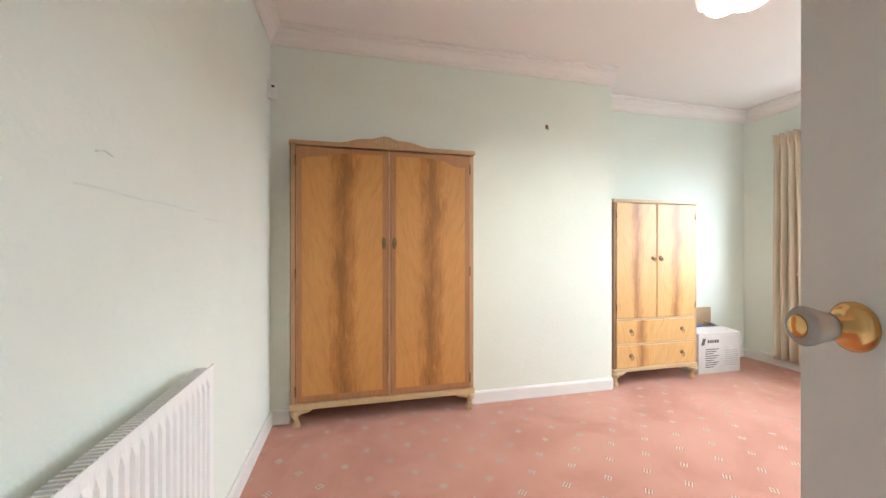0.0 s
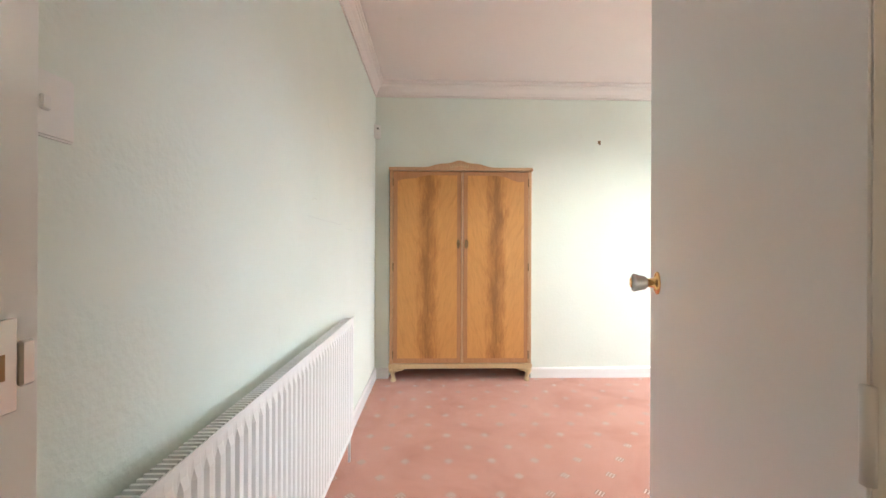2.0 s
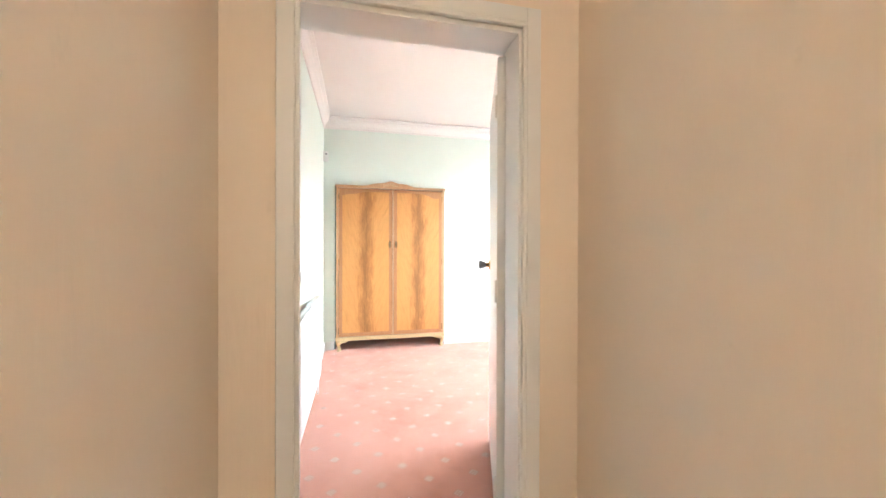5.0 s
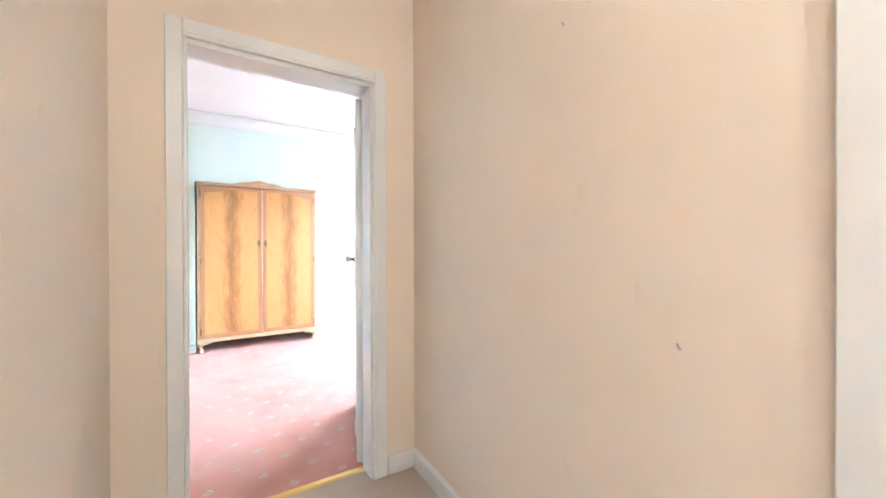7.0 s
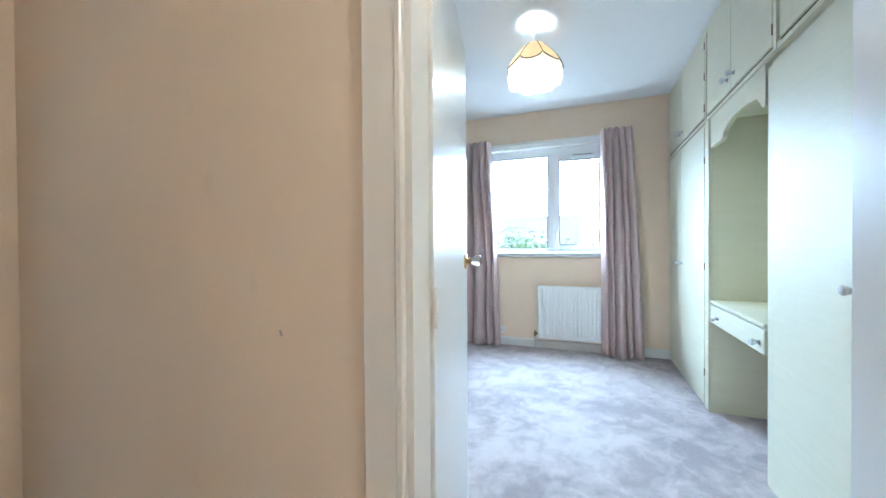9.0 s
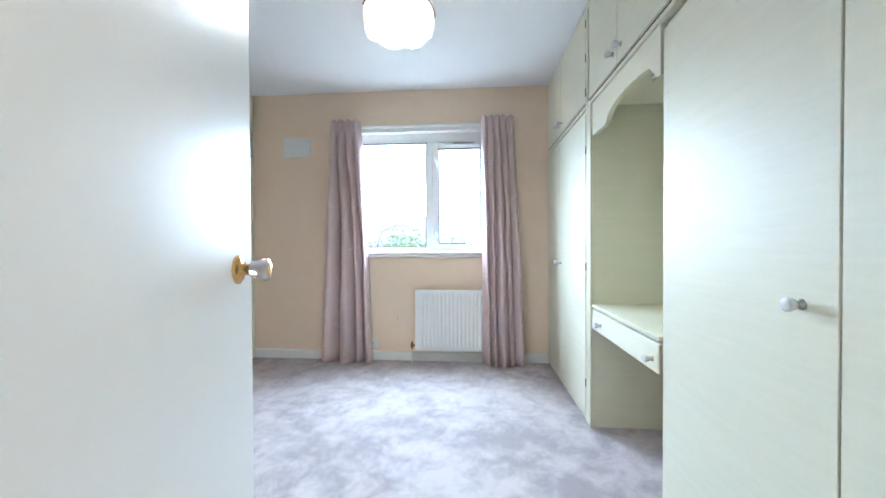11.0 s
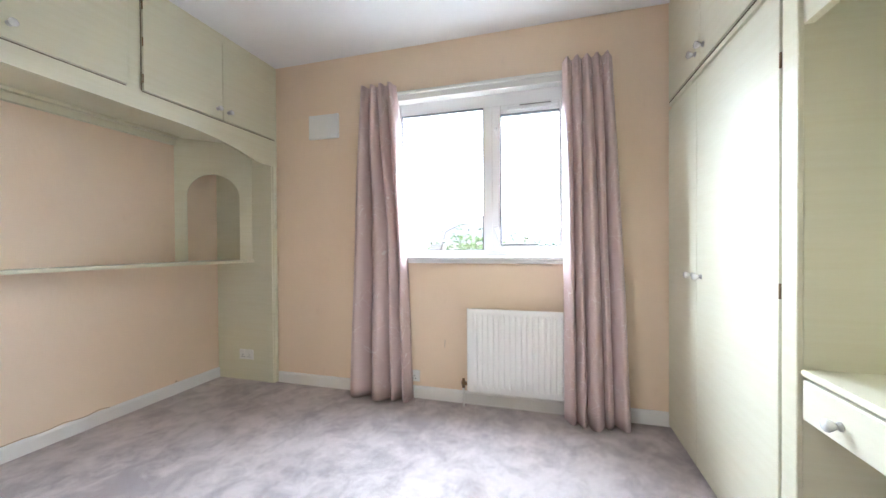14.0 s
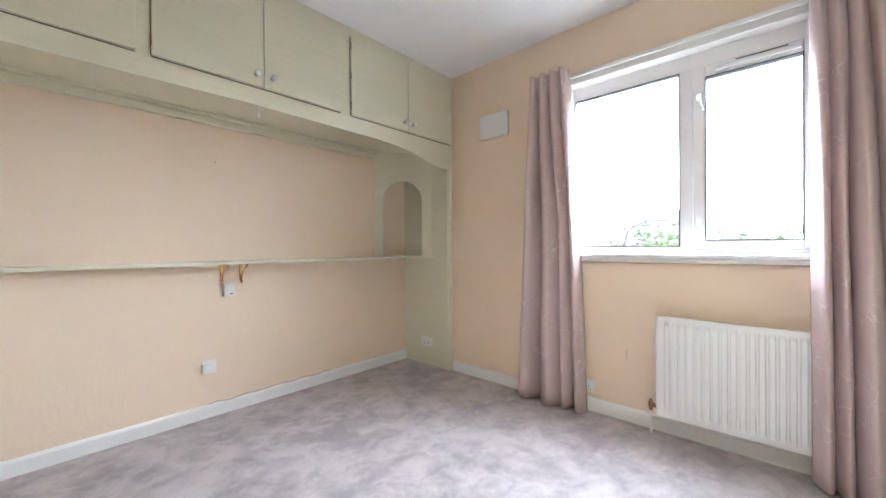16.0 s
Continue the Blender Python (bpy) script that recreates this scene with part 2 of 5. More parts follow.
M["band"] = wood("walnut_crossband", (0.45, 0.225, 0.10), (0.37, 0.175, 0.075))
M["carcass"] = wood("pale_walnut_frame", (0.56, 0.35, 0.19), (0.47, 0.28, 0.145))
M["foot"] = wood("bleached_beech", (0.62, 0.46, 0.26), (0.54, 0.38, 0.20))
M["side_wood"] = wood("brown_wood_side", (0.30, 0.17, 0.08), (0.24, 0.13, 0.06))


def cloth(name, light, dark, leaf=True, sheen=0.08):
    m = material(name, light, 0.4)
    v = coords(m)
    weave = noise_of(m, coords(m, (1, 1, 0.25)), 260, 2)
    c = ramp(m, noise_of(m, coords(m, (1, 1, 0.35)), 6, 4), [(0.35, dark), (0.65, light)])
    if leaf:
        # thin pale curved sprigs woven into the satin
        w = node(m, "ShaderNodeTexVoronoi", Scale=6.5)
        w.feature = "DISTANCE_TO_EDGE"
        warp = m.node_tree.nodes.new("ShaderNodeVectorMath")
        warp.operation = "ADD"
        nn = node(m, "ShaderNodeTexNoise", Scale=3.0, Detail=1.0)
        link(m, v, nn.inputs["Vector"])
        link(m, v, warp.inputs[0])
        link(m, nn.outputs["Color"], warp.inputs[1])
        link(m, warp.outputs[0], w.inputs["Vector"])
        line = maths(m, "LESS_THAN", w.outputs["Distance"], 0.012)
        gate = maths(m, "GREATER_THAN", noise_of(m, v, 7.0, 1), 0.53)
        c = mix(m, maths(m, "MULTIPLY", maths(m, "MULTIPLY", line, gate), 0.8), c, (0.82, 0.76, 0.74))
    link(m, c, bsdf(m).inputs["Base Color"])
    tr = m.node_tree.nodes.new("ShaderNodeBsdfTranslucent")
    link(m, c, tr.inputs[0])
    mx = m.node_tree.nodes.new("ShaderNodeMixShader")
    mx.inputs[0].default_value = 0.12
    link(m, bsdf(m).outputs[0], mx.inputs[1])
    link(m, tr.outputs[0], mx.inputs[2])
    link(m, mx.outputs[0], m.node_tree.nodes["Material Output"].inputs[0])
    bsdf(m).inputs["Sheen Weight"].default_value = sheen
    bump(m, weave, 0.1, 0.001)
    return m


M["curtain"] = cloth("dusty_mauve_satin", (0.68, 0.535, 0.51), (0.645, 0.50, 0.48))
M["curtain_cream"] = cloth("cream_curtain_cloth", (0.72, 0.62, 0.47), (0.66, 0.55, 0.41), leaf=False)


def shade_cloth(name, colour, through):
    m = material(name, colour, 0.8, spec=0.1)
    b = bsdf(m)
    tr = m.node_tree.nodes.new("ShaderNodeBsdfTranslucent")
    tr.inputs[0].default_value = (*colour, 1)
    mx = m.node_tree.nodes.new("ShaderNodeMixShader")
    mx.inputs[0].default_value = through
    out = m.node_tree.nodes["Material Output"]
    link(m, b.outputs[0], mx.inputs[1])
    link(m, tr.outputs[0], mx.inputs[2])
    link(m, mx.outputs[0], out.inputs[0])
    weave = noise_of(m, coords(m), 220, 2)
    bump(m, weave, 0.1, 0.001)
    return m


M["shade_peach"] = shade_cloth("peach_shade_cloth", (0.92, 0.76, 0.54), 0.34)
M["shade_cream"] = shade_cloth("cream_shade_cloth", (0.95, 0.91, 0.80), 0.5)
M["braid"] = material("brown_braid", (0.14, 0.10, 0.07), 0.8)
M["bulb"] = material("lit_bulb", (1, 0.9, 0.7), 0.3)
bsdf(M["bulb"]).inputs["Emission Color"].default_value = (1, 0.88, 0.70, 1)
bsdf(M["bulb"]).inputs["Emission Strength"].default_value = 6.0


def card(name, colour, dark):
    m = material(name, colour, 0.8, spec=0.2)
    v = coords(m)
    link(m, ramp(m, noise_of(m, v, 10, 5), [(0.3, dark), (0.65, colour)]), bsdf(m).inputs["Base Color"])
    bump(m, noise_of(m, coords(m, (1, 1, 8)), 30, 2), 0.1, 0.001)
    return m


M["carton_white"] = card("white_printed_card", (0.66, 0.63, 0.60), (0.60, 0.57, 0.54))
M["carton_brown"] = card("brown_card", (0.42, 0.30, 0.18), (0.36, 0.25, 0.15))
M["ink"] = material("dark_print", (0.10, 0.09, 0.09), 0.7)
M["grey_ink"] = material("grey_print", (0.42, 0.40, 0.38), 0.7)
M["blue"] = material("blue_plastic", (0.05, 0.16, 0.55), 0.35)
M["paper"] = card("crumpled_paper", (0.74, 0.73, 0.70), (0.66, 0.65, 0.62))
M["roof"] = card("grey_slate", (0.20, 0.20, 0.21), (0.15, 0.15, 0.16))
M["render"] = card("pale_harling", (0.55, 0.54, 0.50), (0.48, 0.46, 0.43))
M["fence"] = card("yellow_timber", (0.45, 0.36, 0.16), (0.36, 0.28, 0.12))
M["leaf"] = card("shrub_leaf", (0.12, 0.17, 0.07), (0.07, 0.11, 0.045))
M["bark"] = card("dark_bark", (0.10, 0.08, 0.06), (0.06, 0.05, 0.04))
# ground colour raised so that it reflects daylight up to the ceilings
M["bounce_ground"] = card("pale_bounce_ground", (0.42, 0.41, 0.38), (0.34, 0.33, 0.31))

# ---- building helpers ----


def B(bm, x0, x1, y0, y1, z0, z1, bevel=0.0, seg=1):
    """Adds a box, with its edges eased where bevel is given."""
    m = Matrix.LocRotScale(((x0 + x1) / 2, (y0 + y1) / 2, (z0 + z1) / 2), None, (abs(x1 - x0), abs(y1 - y0), abs(z1 - z0)))
    r = bmesh.ops.create_cube(bm, size=1, matrix=m)
    if bevel:
        edges = list({e for v in r["verts"] for e in v.link_edges})
        bmesh.ops.bevel(bm, geom=edges, offset=bevel, segments=seg, affect="EDGES")
    return bm


def box(x0, x1, y0, y1, z0, z1, bevel=0.0, seg=1):
    return B(bmesh.new(), x0, x1, y0, y1, z0, z1, bevel, seg)


def prism(points, axis, a, b):
    """A polygon pulled along an axis from a to b; the points are the two other coordinates in order."""
    bm = bmesh.new()

    def at(p, d):
        return (d, p[0], p[1]) if axis == "x" else (p[0], d, p[1]) if axis == "y" else (p[0], p[1], d)
    lo = [bm.verts.new(at(p, a)) for p in points]
    hi = [bm.verts.new(at(p, b)) for p in points]
    n = len(points)
    bm.faces.new(lo)
    bm.faces.new(hi[::-1])
    for i in range(n):
        bm.faces.new((lo[i], lo[(i + 1) % n], hi[(i + 1) % n], hi[i]))
    bmesh.ops.recalc_face_normals(bm, faces=bm.faces)
    return bm


def lathe(profile, m=None, steps=24, bm=None):
    """A turned shape round z from (radius, height) pairs, placed by m."""
    bm = bm or bmesh.new()
    m = m or Matrix()
    rings = []
    for r, z in profile:
        rings.append([bm.verts.new(m @ Vector((r * math.cos(a), r * math.sin(a), z))) for a in (2 * math.pi * i / steps for i in range(steps))])
    for a, b in zip(rings, rings[1:]):
        for i in range(steps):
            bm.faces.new((a[i], a[(i + 1) % steps], b[(i + 1) % steps], b[i]))
    for ring in (rings[0], rings[-1]):
        if (ring[0].co - ring[steps // 2].co).length > 1e-5:
            bm.faces.new(ring)
    bmesh.ops.remove_doubles(bm, verts=bm.verts, dist=1e-6)
    bmesh.ops.recalc_face_normals(bm, faces=bm.faces)
    return bm


def rod(points, radius, steps=8, bm=None):
    """A round bar along a line of points."""
    bm = bm or bmesh.new()
    pts = [Vector(p) for p in points]
    rings = []
    for i, p in enumerate(pts):
        d = (pts[min(i + 1, len(pts) - 1)] - pts[max(i - 1, 0)]).normalized()
        q = d.to_track_quat("Z", "Y").to_matrix()
        r = radius[i] if isinstance(radius, (list, tuple)) else radius
        rings.append([bm.verts.new(p + q @ Vector((r * math.cos(a), r * math.sin(a), 0))) for a in (2 * math.pi * k / steps for k in range(steps))])
    for a, b in zip(rings, rings[1:]):
        for k in range(steps):
            bm.faces.new((a[k], a[(k + 1) % steps], b[(k + 1) % steps], b[k]))
    bm.faces.new(rings[0])
    bm.faces.new(rings[-1])
    bmesh.ops.recalc_face_normals(bm, faces=bm.faces)
    return bm


def sheet(grid, thick=0.0):
    """A surface through a grid of points, given some thickness."""
    bm = bmesh.new()
    vs = [[bm.verts.new(p) for p in row] for row in grid]
    for a, b in zip(vs, vs[1:]):
        for i in range(len(a) - 1):
            bm.faces.new((a[i], a[i + 1], b[i + 1], b[i]))
    bmesh.ops.recalc_face_normals(bm, faces=bm.faces)
    if thick:
        bmesh.ops.solidify(bm, geom=bm.faces[:], thickness=thick)
    return bm


def finish(name, bm, mat, smooth=False):
    me = bpy.data.meshes.new(name)
    bm.to_mesh(me)
    bm.free()
    me.materials.append(M[mat])
    if smooth:
        for p in me.polygons:
            p.use_smooth = True
    return new(name, me)


def part(name, bm, mat, parent, label="", smooth=False, origin=None):
    """One mesh under a thing or a part; origin moves the mesh's own zero there."""
    if origin is not None:
        bmesh.ops.translate(bm, verts=bm.verts, vec=-Vector(origin))
    ob = finish(name, bm, mat, smooth)
    ob.parent = parent
    base = Vector((0, 0, 0))
    p = parent
    while p is not None:
        base += p.location
        p = p.parent
    ob.location = (Vector(origin) if origin is not None else Vector((0, 0, 0))) - base
    if label:
        ob["label"] = label
    return ob


def thing(name, at, label, category, group=""):
    ob = new(name)
    ob.location = at
    ob.empty_display_size = 0.1
    return tagged(ob, label, category, group)


def structure(name, bm, mat, label="", category=""):
    return tagged(finish(name, bm, mat), label, category, kind="structure")


def multi(*boxes, bevel=0.0):
    bm = bmesh.new()
    for b in boxes:
        B(bm, *b, bevel)
    return bm


# ---- the large structure ----
CEIL1, CEIL2 = 2.69, 2.645
# floors
structure("floor_pink_room", prism([(-0.75, -0.06), (0.70, -0.06), (0.70, 0.64), (4.12, 0.64), (4.12, 3.62), (-0.75, 3.62)], "z", -0.08, 0.0), "carpet_rose", "rose pink fitted carpet with small cream motifs", "floor")
structure("floor_hall", box(-0.76, 0.585, -4.0, -0.06, -0.08, -0.001), "carpet_hall", "plain beige fitted hall carpet", "floor")
structure("floor_bedroom", prism([(0.585, -3.62), (4.2, -3.62), (4.2, 0.6), (0.72, 0.6), (0.72, -0.061), (0.585, -0.061)], "z", -0.08, 0.0), "carpet_mauve", "mauve grey cut pile fitted carpet with brushed patches", "floor")
# ceilings
structure("ceiling_pink_room", box(-0.75, 4.3, -0.15, 3.75, CEIL1, CEIL1 + 0.12), "ceiling_pink", "pinkish white painted ceiling", "ceiling")
structure("ceiling_hall", box(-0.76, 0.585, -4.0, -0.151, 2.65, 2.77), "ceiling_white", "white painted hall ceiling", "ceiling")
structure("ceiling_bedroom", box(0.586, 4.3, -3.75, 0.69, CEIL2, CEIL2 + 0.12), "ceiling_white", "white painted bedroom ceiling", "ceiling")

# pink room walls
structure("wall_pink_west", box(-0.76, -0.62, -0.15, 3.62, 0, CEIL1), "mint", "pale mint painted papered wall", "wall")
NX0, NX1, NZ = -0.497, 0.803, 1.925
structure("wall_pink_north", multi((-0.62, NX0, 3.03, 3.62, 0, CEIL1), (NX1, 2.05, 3.03, 3.62, 0, CEIL1), (NX0, NX1, 3.03, 3.62, NZ, CEIL1), (NX0, NX1, 3.5, 3.62, 0, NZ)),
          "mint", "pale mint wall with a recess for the wardrobe", "wall")
structure("wall_pink_recess", box(2.05, 4.25, 3.5, 3.62, 0, CEIL1), "mint", "pale mint wall beside the chimney breast", "wall")
structure("wall_pink_east", multi((4.12, 4.3, 0.70, 0.95, 0, CEIL1), (4.12, 4.3, 2.95, 3.5, 0, CEIL1), (4.12, 4.3, 0.95, 2.95, 0, 0.95), (4.12, 4.3, 0.95, 2.95, 2.25, CEIL1)),
          "mint", "pale mint window wall", "wall")
structure("wall_pink_south", multi((-0.62, -0.47, -0.15, 0.01, 0, CEIL1), (-0.47, 0.36, -0.15, 0.01, 2.01, CEIL1), (0.36, 0.66, -0.15, 0.01, 0, CEIL1)), "mint", "mint wall round the doorway", "wall")
structure("wall_pink_return", multi((0.66, 0.78, -0.02, 0.70, 0, CEIL1), (0.78, 4.12, 0.585, 0.70, 0, CEIL1)), "mint", "mint wall behind the open door", "wall")

# hall walls
structure("wall_hall_north", multi((-0.654, -0.47, -0.165, -0.15, 0, 2.65), (0.36, 0.60, -0.165, -0.15, 0, 2.65), (-0.47, 0.36, -0.165, -0.15, 2.01, 2.65)), "cream", "cream papered hall wall round the doorway", "wall")
structure("wall_hall_west", box(-0.76, -0.654, -4.0, -0.15, 0, 2.65), "cream", "cream papered hall wall", "wall")
structure("wall_hall_south", box(-0.654, 0.64, -4.1, -3.9, 0, 2.65), "cream", "cream papered hall end wall", "wall")
structure("wall_hall_east", prism([(0.578, -0.165), (0.527, -1.835), (0.63, -1.835), (0.63, -0.165)], "z", 0, 2.65), "cream", "cream papered hall wall between the doors", "wall")
structure("wall_hall_east_end", multi((0.527, 0.63, -3.9, -2.605, 0, 2.65), (0.527, 0.63, -2.605, -1.835, 2.01, 2.65)), "cream", "cream papered hall wall", "wall")

# bedroom walls
WY0, WY1, WZ0, WZ1 = -2.43, -1.095, 1.07, 2.245
structure("wall_bedroom_west", multi((0.63, 0.645, -1.835, 0.585, 0, CEIL2), (0.63, 0.645, -3.6, -2.605, 0, CEIL2), (0.63, 0.645, -2.605, -1.835, 2.01, CEIL2)), "peach", "peach papered wall round the doorway", "wall")
structure("wall_bedroom_north", box(0.645, 4.09, 0.572, 0.585, 0, CEIL2), "peach", "peach papered back wall", "wall")
structure("wall_bedroom_south", box(0.63, 4.25, -3.62, -3.52, 0, CEIL2), "peach", "peach papered wall behind the built-in cupboards", "wall")
structure("wall_bedroom_east", multi((4.092, 4.26, -3.6, WY0, 0, CEIL2), (4.092, 4.26, WY1, 0.585, 0, CEIL2), (4.092, 4.26, WY0, WY1, 0, WZ0 - 0.02), (4.092, 4.26, WY0, WY1, WZ1, CEIL2)),
          "peach", "peach papered window wall", "wall")


def skirting(name, x0, y0, x1, y1, side, z=0.095, mat="white", t=0.016):
    """A skirting board along a line; side is the way it stands proud of the wall."""
    d = Vector((x1 - x0, y1 - y0, 0))
    L = d.length
    bm = prism([(0, 0), (t, 0), (t, z - 0.014), (t - 0.006, z - 0.004), (t * 0.4, z), (0, z)], "x", 0, L)
    u = d.normalized()
    n = Vector((-u.y, u.x, 0)) * side
    m = Matrix(((u.x, n.x, 0, x0), (u.y, n.y, 0, y0), (0, 0, 1, 0), (0, 0, 0, 1)))
    bmesh.ops.transform(bm, matrix=m, verts=bm.verts)
    bmesh.ops.recalc_face_normals(bm, faces=bm.faces)
    return structure(name, bm, mat, "white painted skirting board", "skirting")


skirting("baseboard_pink_west", -0.62, 0.04, -0.62, 3.03, -1)
skirting("baseboard_pink_north_a", -0.604, 3.03, NX0, 3.03, -1)
skirting("baseboard_pink_north_b", NX1, 3.03, 2.05, 3.03, -1)
skirting("baseboard_pink_chimney", 2.05, 3.03, 2.05, 3.5, -1)
skirting("baseboard_pink_recess", 2.066, 3.5, 4.12, 3.5, -1)
skirting("baseboard_pink_east", 4.12, 0.72, 4.12, 3.484, 1)
skirting("baseboard_hall_north_a", -0.654, -0.165, -0.486, -0.165, -1)
skirting("baseboard_hall_north_b", 0.421, -0.165, 0.576, -0.165, -1)
skirting("baseboard_hall_east", 0.5775, -0.181, 0.5295, -1.752, -1)
skirting("baseboard_hall_east_end", 0.527, -2.69, 0.527, -3.9, -1)
skirting("baseboard_hall_west", -0.654, -0.181, -0.654, -3.9, 1)
skirting("baseboard_bedroom_east_a", 4.092, -0.04, 4.092, -2.978, -1, 0.09)
skirting("baseboard_bedroom_north", 1.4, 0.572, 4.05, 0.572, -1, 0.085)
skirting("baseboard_bedroom_north_b", 0.645, 0.572, 1.4, 0.572, -1, 0.085)


def cornice(name, x0, y0, x1, y1, side):
    """A coved and stepped plaster cornice with fine raised lines."""
    prof = [(0, 0), (0.0, -0.128), (0.012, -0.128), (0.012, -0.108), (0.018, -0.104), (0.022, -0.088), (0.034, -0.07), (0.05, -0.056), (0.056, -0.04), (0.064, -0.038), (0.064, -0.024), (0.078, -0.02), (0.078, 0)]
    d = Vector((x1 - x0, y1 - y0, 0))
    bm = prism(prof, "x", 0, d.length)
    u = d.normalized()
    n = Vector((-u.y, u.x, 0)) * side
    m = Matrix(((u.x, n.x, 0, x0), (u.y, n.y, 0, y0), (0, 0, 1, CEIL1 - 0.002), (0, 0, 0, 1)))
    bmesh.ops.transform(bm, matrix=m, verts=bm.verts)
    bmesh.ops.recalc_face_normals(bm, faces=bm.faces)
    return structure(name, bm, "cornice", "moulded pinkish plaster cornice", "cornice")


cornice("trim_cornice_west", -0.62, 0.01, -0.62, 3.03, -1)
cornice("trim_cornice_north", -0.62, 3.028, 2.05, 3.028, -1)
cornice("trim_cornice_recess", 2.051, 3.498, 4.12, 3.498, -1)
cornice("trim_cornice_east", 4.118, 0.70, 4.118, 3.42, 1)


def architrave(name, plane, side, a, b, top, axis, w=0.072, t=0.019):
    """A moulded architrave round a doorway: two uprights and a head with a bead along the inner edge."""
    bm = bmesh.new()

    def bar(u0, u1, z0, z1, d):
        lo, hi = sorted((plane, plane + side * d))
        if axis == "y":
            B(bm, u0, u1, lo, hi, z0, z1, 0.003)
        else:
            B(bm, lo, hi, u0, u1, z0, z1, 0.003)
    bar(a - w, a - 0.016, 0, top + w, t * 0.8)
    bar(a - 0.0155, a, 0, top - 0.0005, t)
    bar(b + 0.016, b + w, 0, top + w, t * 0.8)
    bar(b, b + 0.0155, 0, top - 0.0005, t)
    bar(a - 0.0155, b + 0.0155, top + 0.016, top + w - 0.0005, t * 0.8)
    bar(a - 0.0155, b + 0.0155, top, top + 0.0155, t)
    return structure(name, bm, "white", "white gloss door architrave with a bead", "architrave")


architrave("trim_architrave_hall_pink", -0.165, -1, -0.418, 0.342, 1.992, "y")
architrave("trim_architrave_pink_inside", 0.01, 1, -0.46, 0.35, 1.992, "y")
architrave("trim_architrave_hall_bedroom", 0.5265, -1, -2.585, -1.848, 1.992, "x", w=0.094)
architrave("trim_architrave_bedroom_inside", 0.645, 1, -2.59, -1.845, 1.992, "x", t=0.014)
structure("trim_lining_pink", multi((-0.47, -0.4455, -0.164, 0.009, 0, 2.01), (0.345, 0.36, -0.164, 0.009, 0, 2.01), (-0.445, 0.3445, -0.164, 0.009, 1.985, 2.01),
          (-0.445, -0.440, -0.1645, -0.035, 0, 1.984), (0.333, 0.3445, -0.1645, -0.045, 0, 1.984), (-0.4395, 0.332, -0.1645, -0.045, 1.973, 1.9845)), "white", "white gloss door lining with stops", "door lining")
structure("trim_lining_bedroom", multi((0.528, 0.644, -1.85, -1.835, 0, 2.01), (0.528, 0.644, -2.605, -2.585, 0, 2.01), (0.528, 0.644, -2.5845, -1.8505, 1.985, 2.01),
          (0.5275, 0.612, -1.862, -1.8505, 0, 1.984), (0.5275, 0.612, -2.5845, -2.573, 0, 1.984), (0.5275, 0.612, -2.572, -1.863, 1.973, 1.9845)), "white", "white gloss door lining with stops", "door lining")
structure("trim_threshold_pink", prism([(-0.075, 0), (-0.03, 0), (-0.038, 0.007), (-0.067, 0.007)], "x", -0.424, 0.344), "threshold", "yellow brass carpet threshold strip", "threshold strip")
structure("trim_threshold_bedroom", prism([(0.57, 0), (0.605, 0), (0.599, 0.006), (0.576, 0.006)], "y", -2.584, -1.851), "threshold", "yellow brass carpet threshold strip", "threshold strip")


def flush_door(name, hinge, angle, width, height, label, side):
    """A flush door hung at hinge; angle is the heading of its leaf. side: where its thickness lies."""
    root = tagged(new(name), label, "door", kind="structure")
    root.location = (hinge[0], hinge[1], 0.012)
    root.rotation_euler = (0, 0, radians(angle))
    t = 0.04 * side
    lo, hi = sorted((0, t))

    def put(nm, bm, mat, lab="", smooth=False):
        ob = finish(nm, bm, mat, smooth)
        ob.parent = root
        if lab:
            ob["label"] = lab
        return ob
    put("leaf", box(0.002, width, lo, hi, 0, height, 0.0025, 2), "door_white", "white gloss flush leaf")
    z = 1.075
    for s, y in ((-side, 0.0), (side, t)):
        m = Matrix.Translation((width - 0.078, y, z)) @ Matrix.Rotation(radians(90 if s < 0 else -90), 4, "X")
        put("rose", lathe([(0.0, 0), (0.032, 0), (0.032, 0.003), (0.026, 0.007), (0.014, 0.009), (0.012, 0.026), (0.0, 0.026)], m), "brass", "polished round brass rose", True)
        put("knob", lathe([(0.0, 0.026), (0.014, 0.026), (0.019, 0.032), (0.0215, 0.045), (0.025, 0.056), (0.0255, 0.061), (0.022, 0.065), (0.0, 0.0665)], m, 28), "acrylic", "clear smoky acrylic knob", True)
        put("knob_cap", lathe([(0.0, 0.0668), (0.015, 0.0668), (0.013, 0.069), (0.0, 0.0695)], m), "brass", "small brass knob cap", True)
    put("latch_plate", box(width - 0.0015, width + 0.001, lo + 0.01, hi - 0.01, z - 0.03, z + 0.03), "steel", "steel latch plate")
    for hz in (0.2, 1.0, 1.75):
        put("hinge", rod([(-0.003, -0.004 * side, hz - 0.045), (-0.003, -0.004 * side, hz + 0.045)], 0.006), "white", "painted butt hinge", True)
    return root


flush_door("door_1", (0.313, -0.005), math.degrees(math.atan2(0.757, 0.249)), 0.797, 1.955, "open white flush door with a clear acrylic knob", -1)
flush_door("door_2", (0.622, -1.868), math.degrees(math.atan2(0.157, 0.742)), 0.758, 1.955, "open white flush bedroom door with a clear acrylic knob", 1)


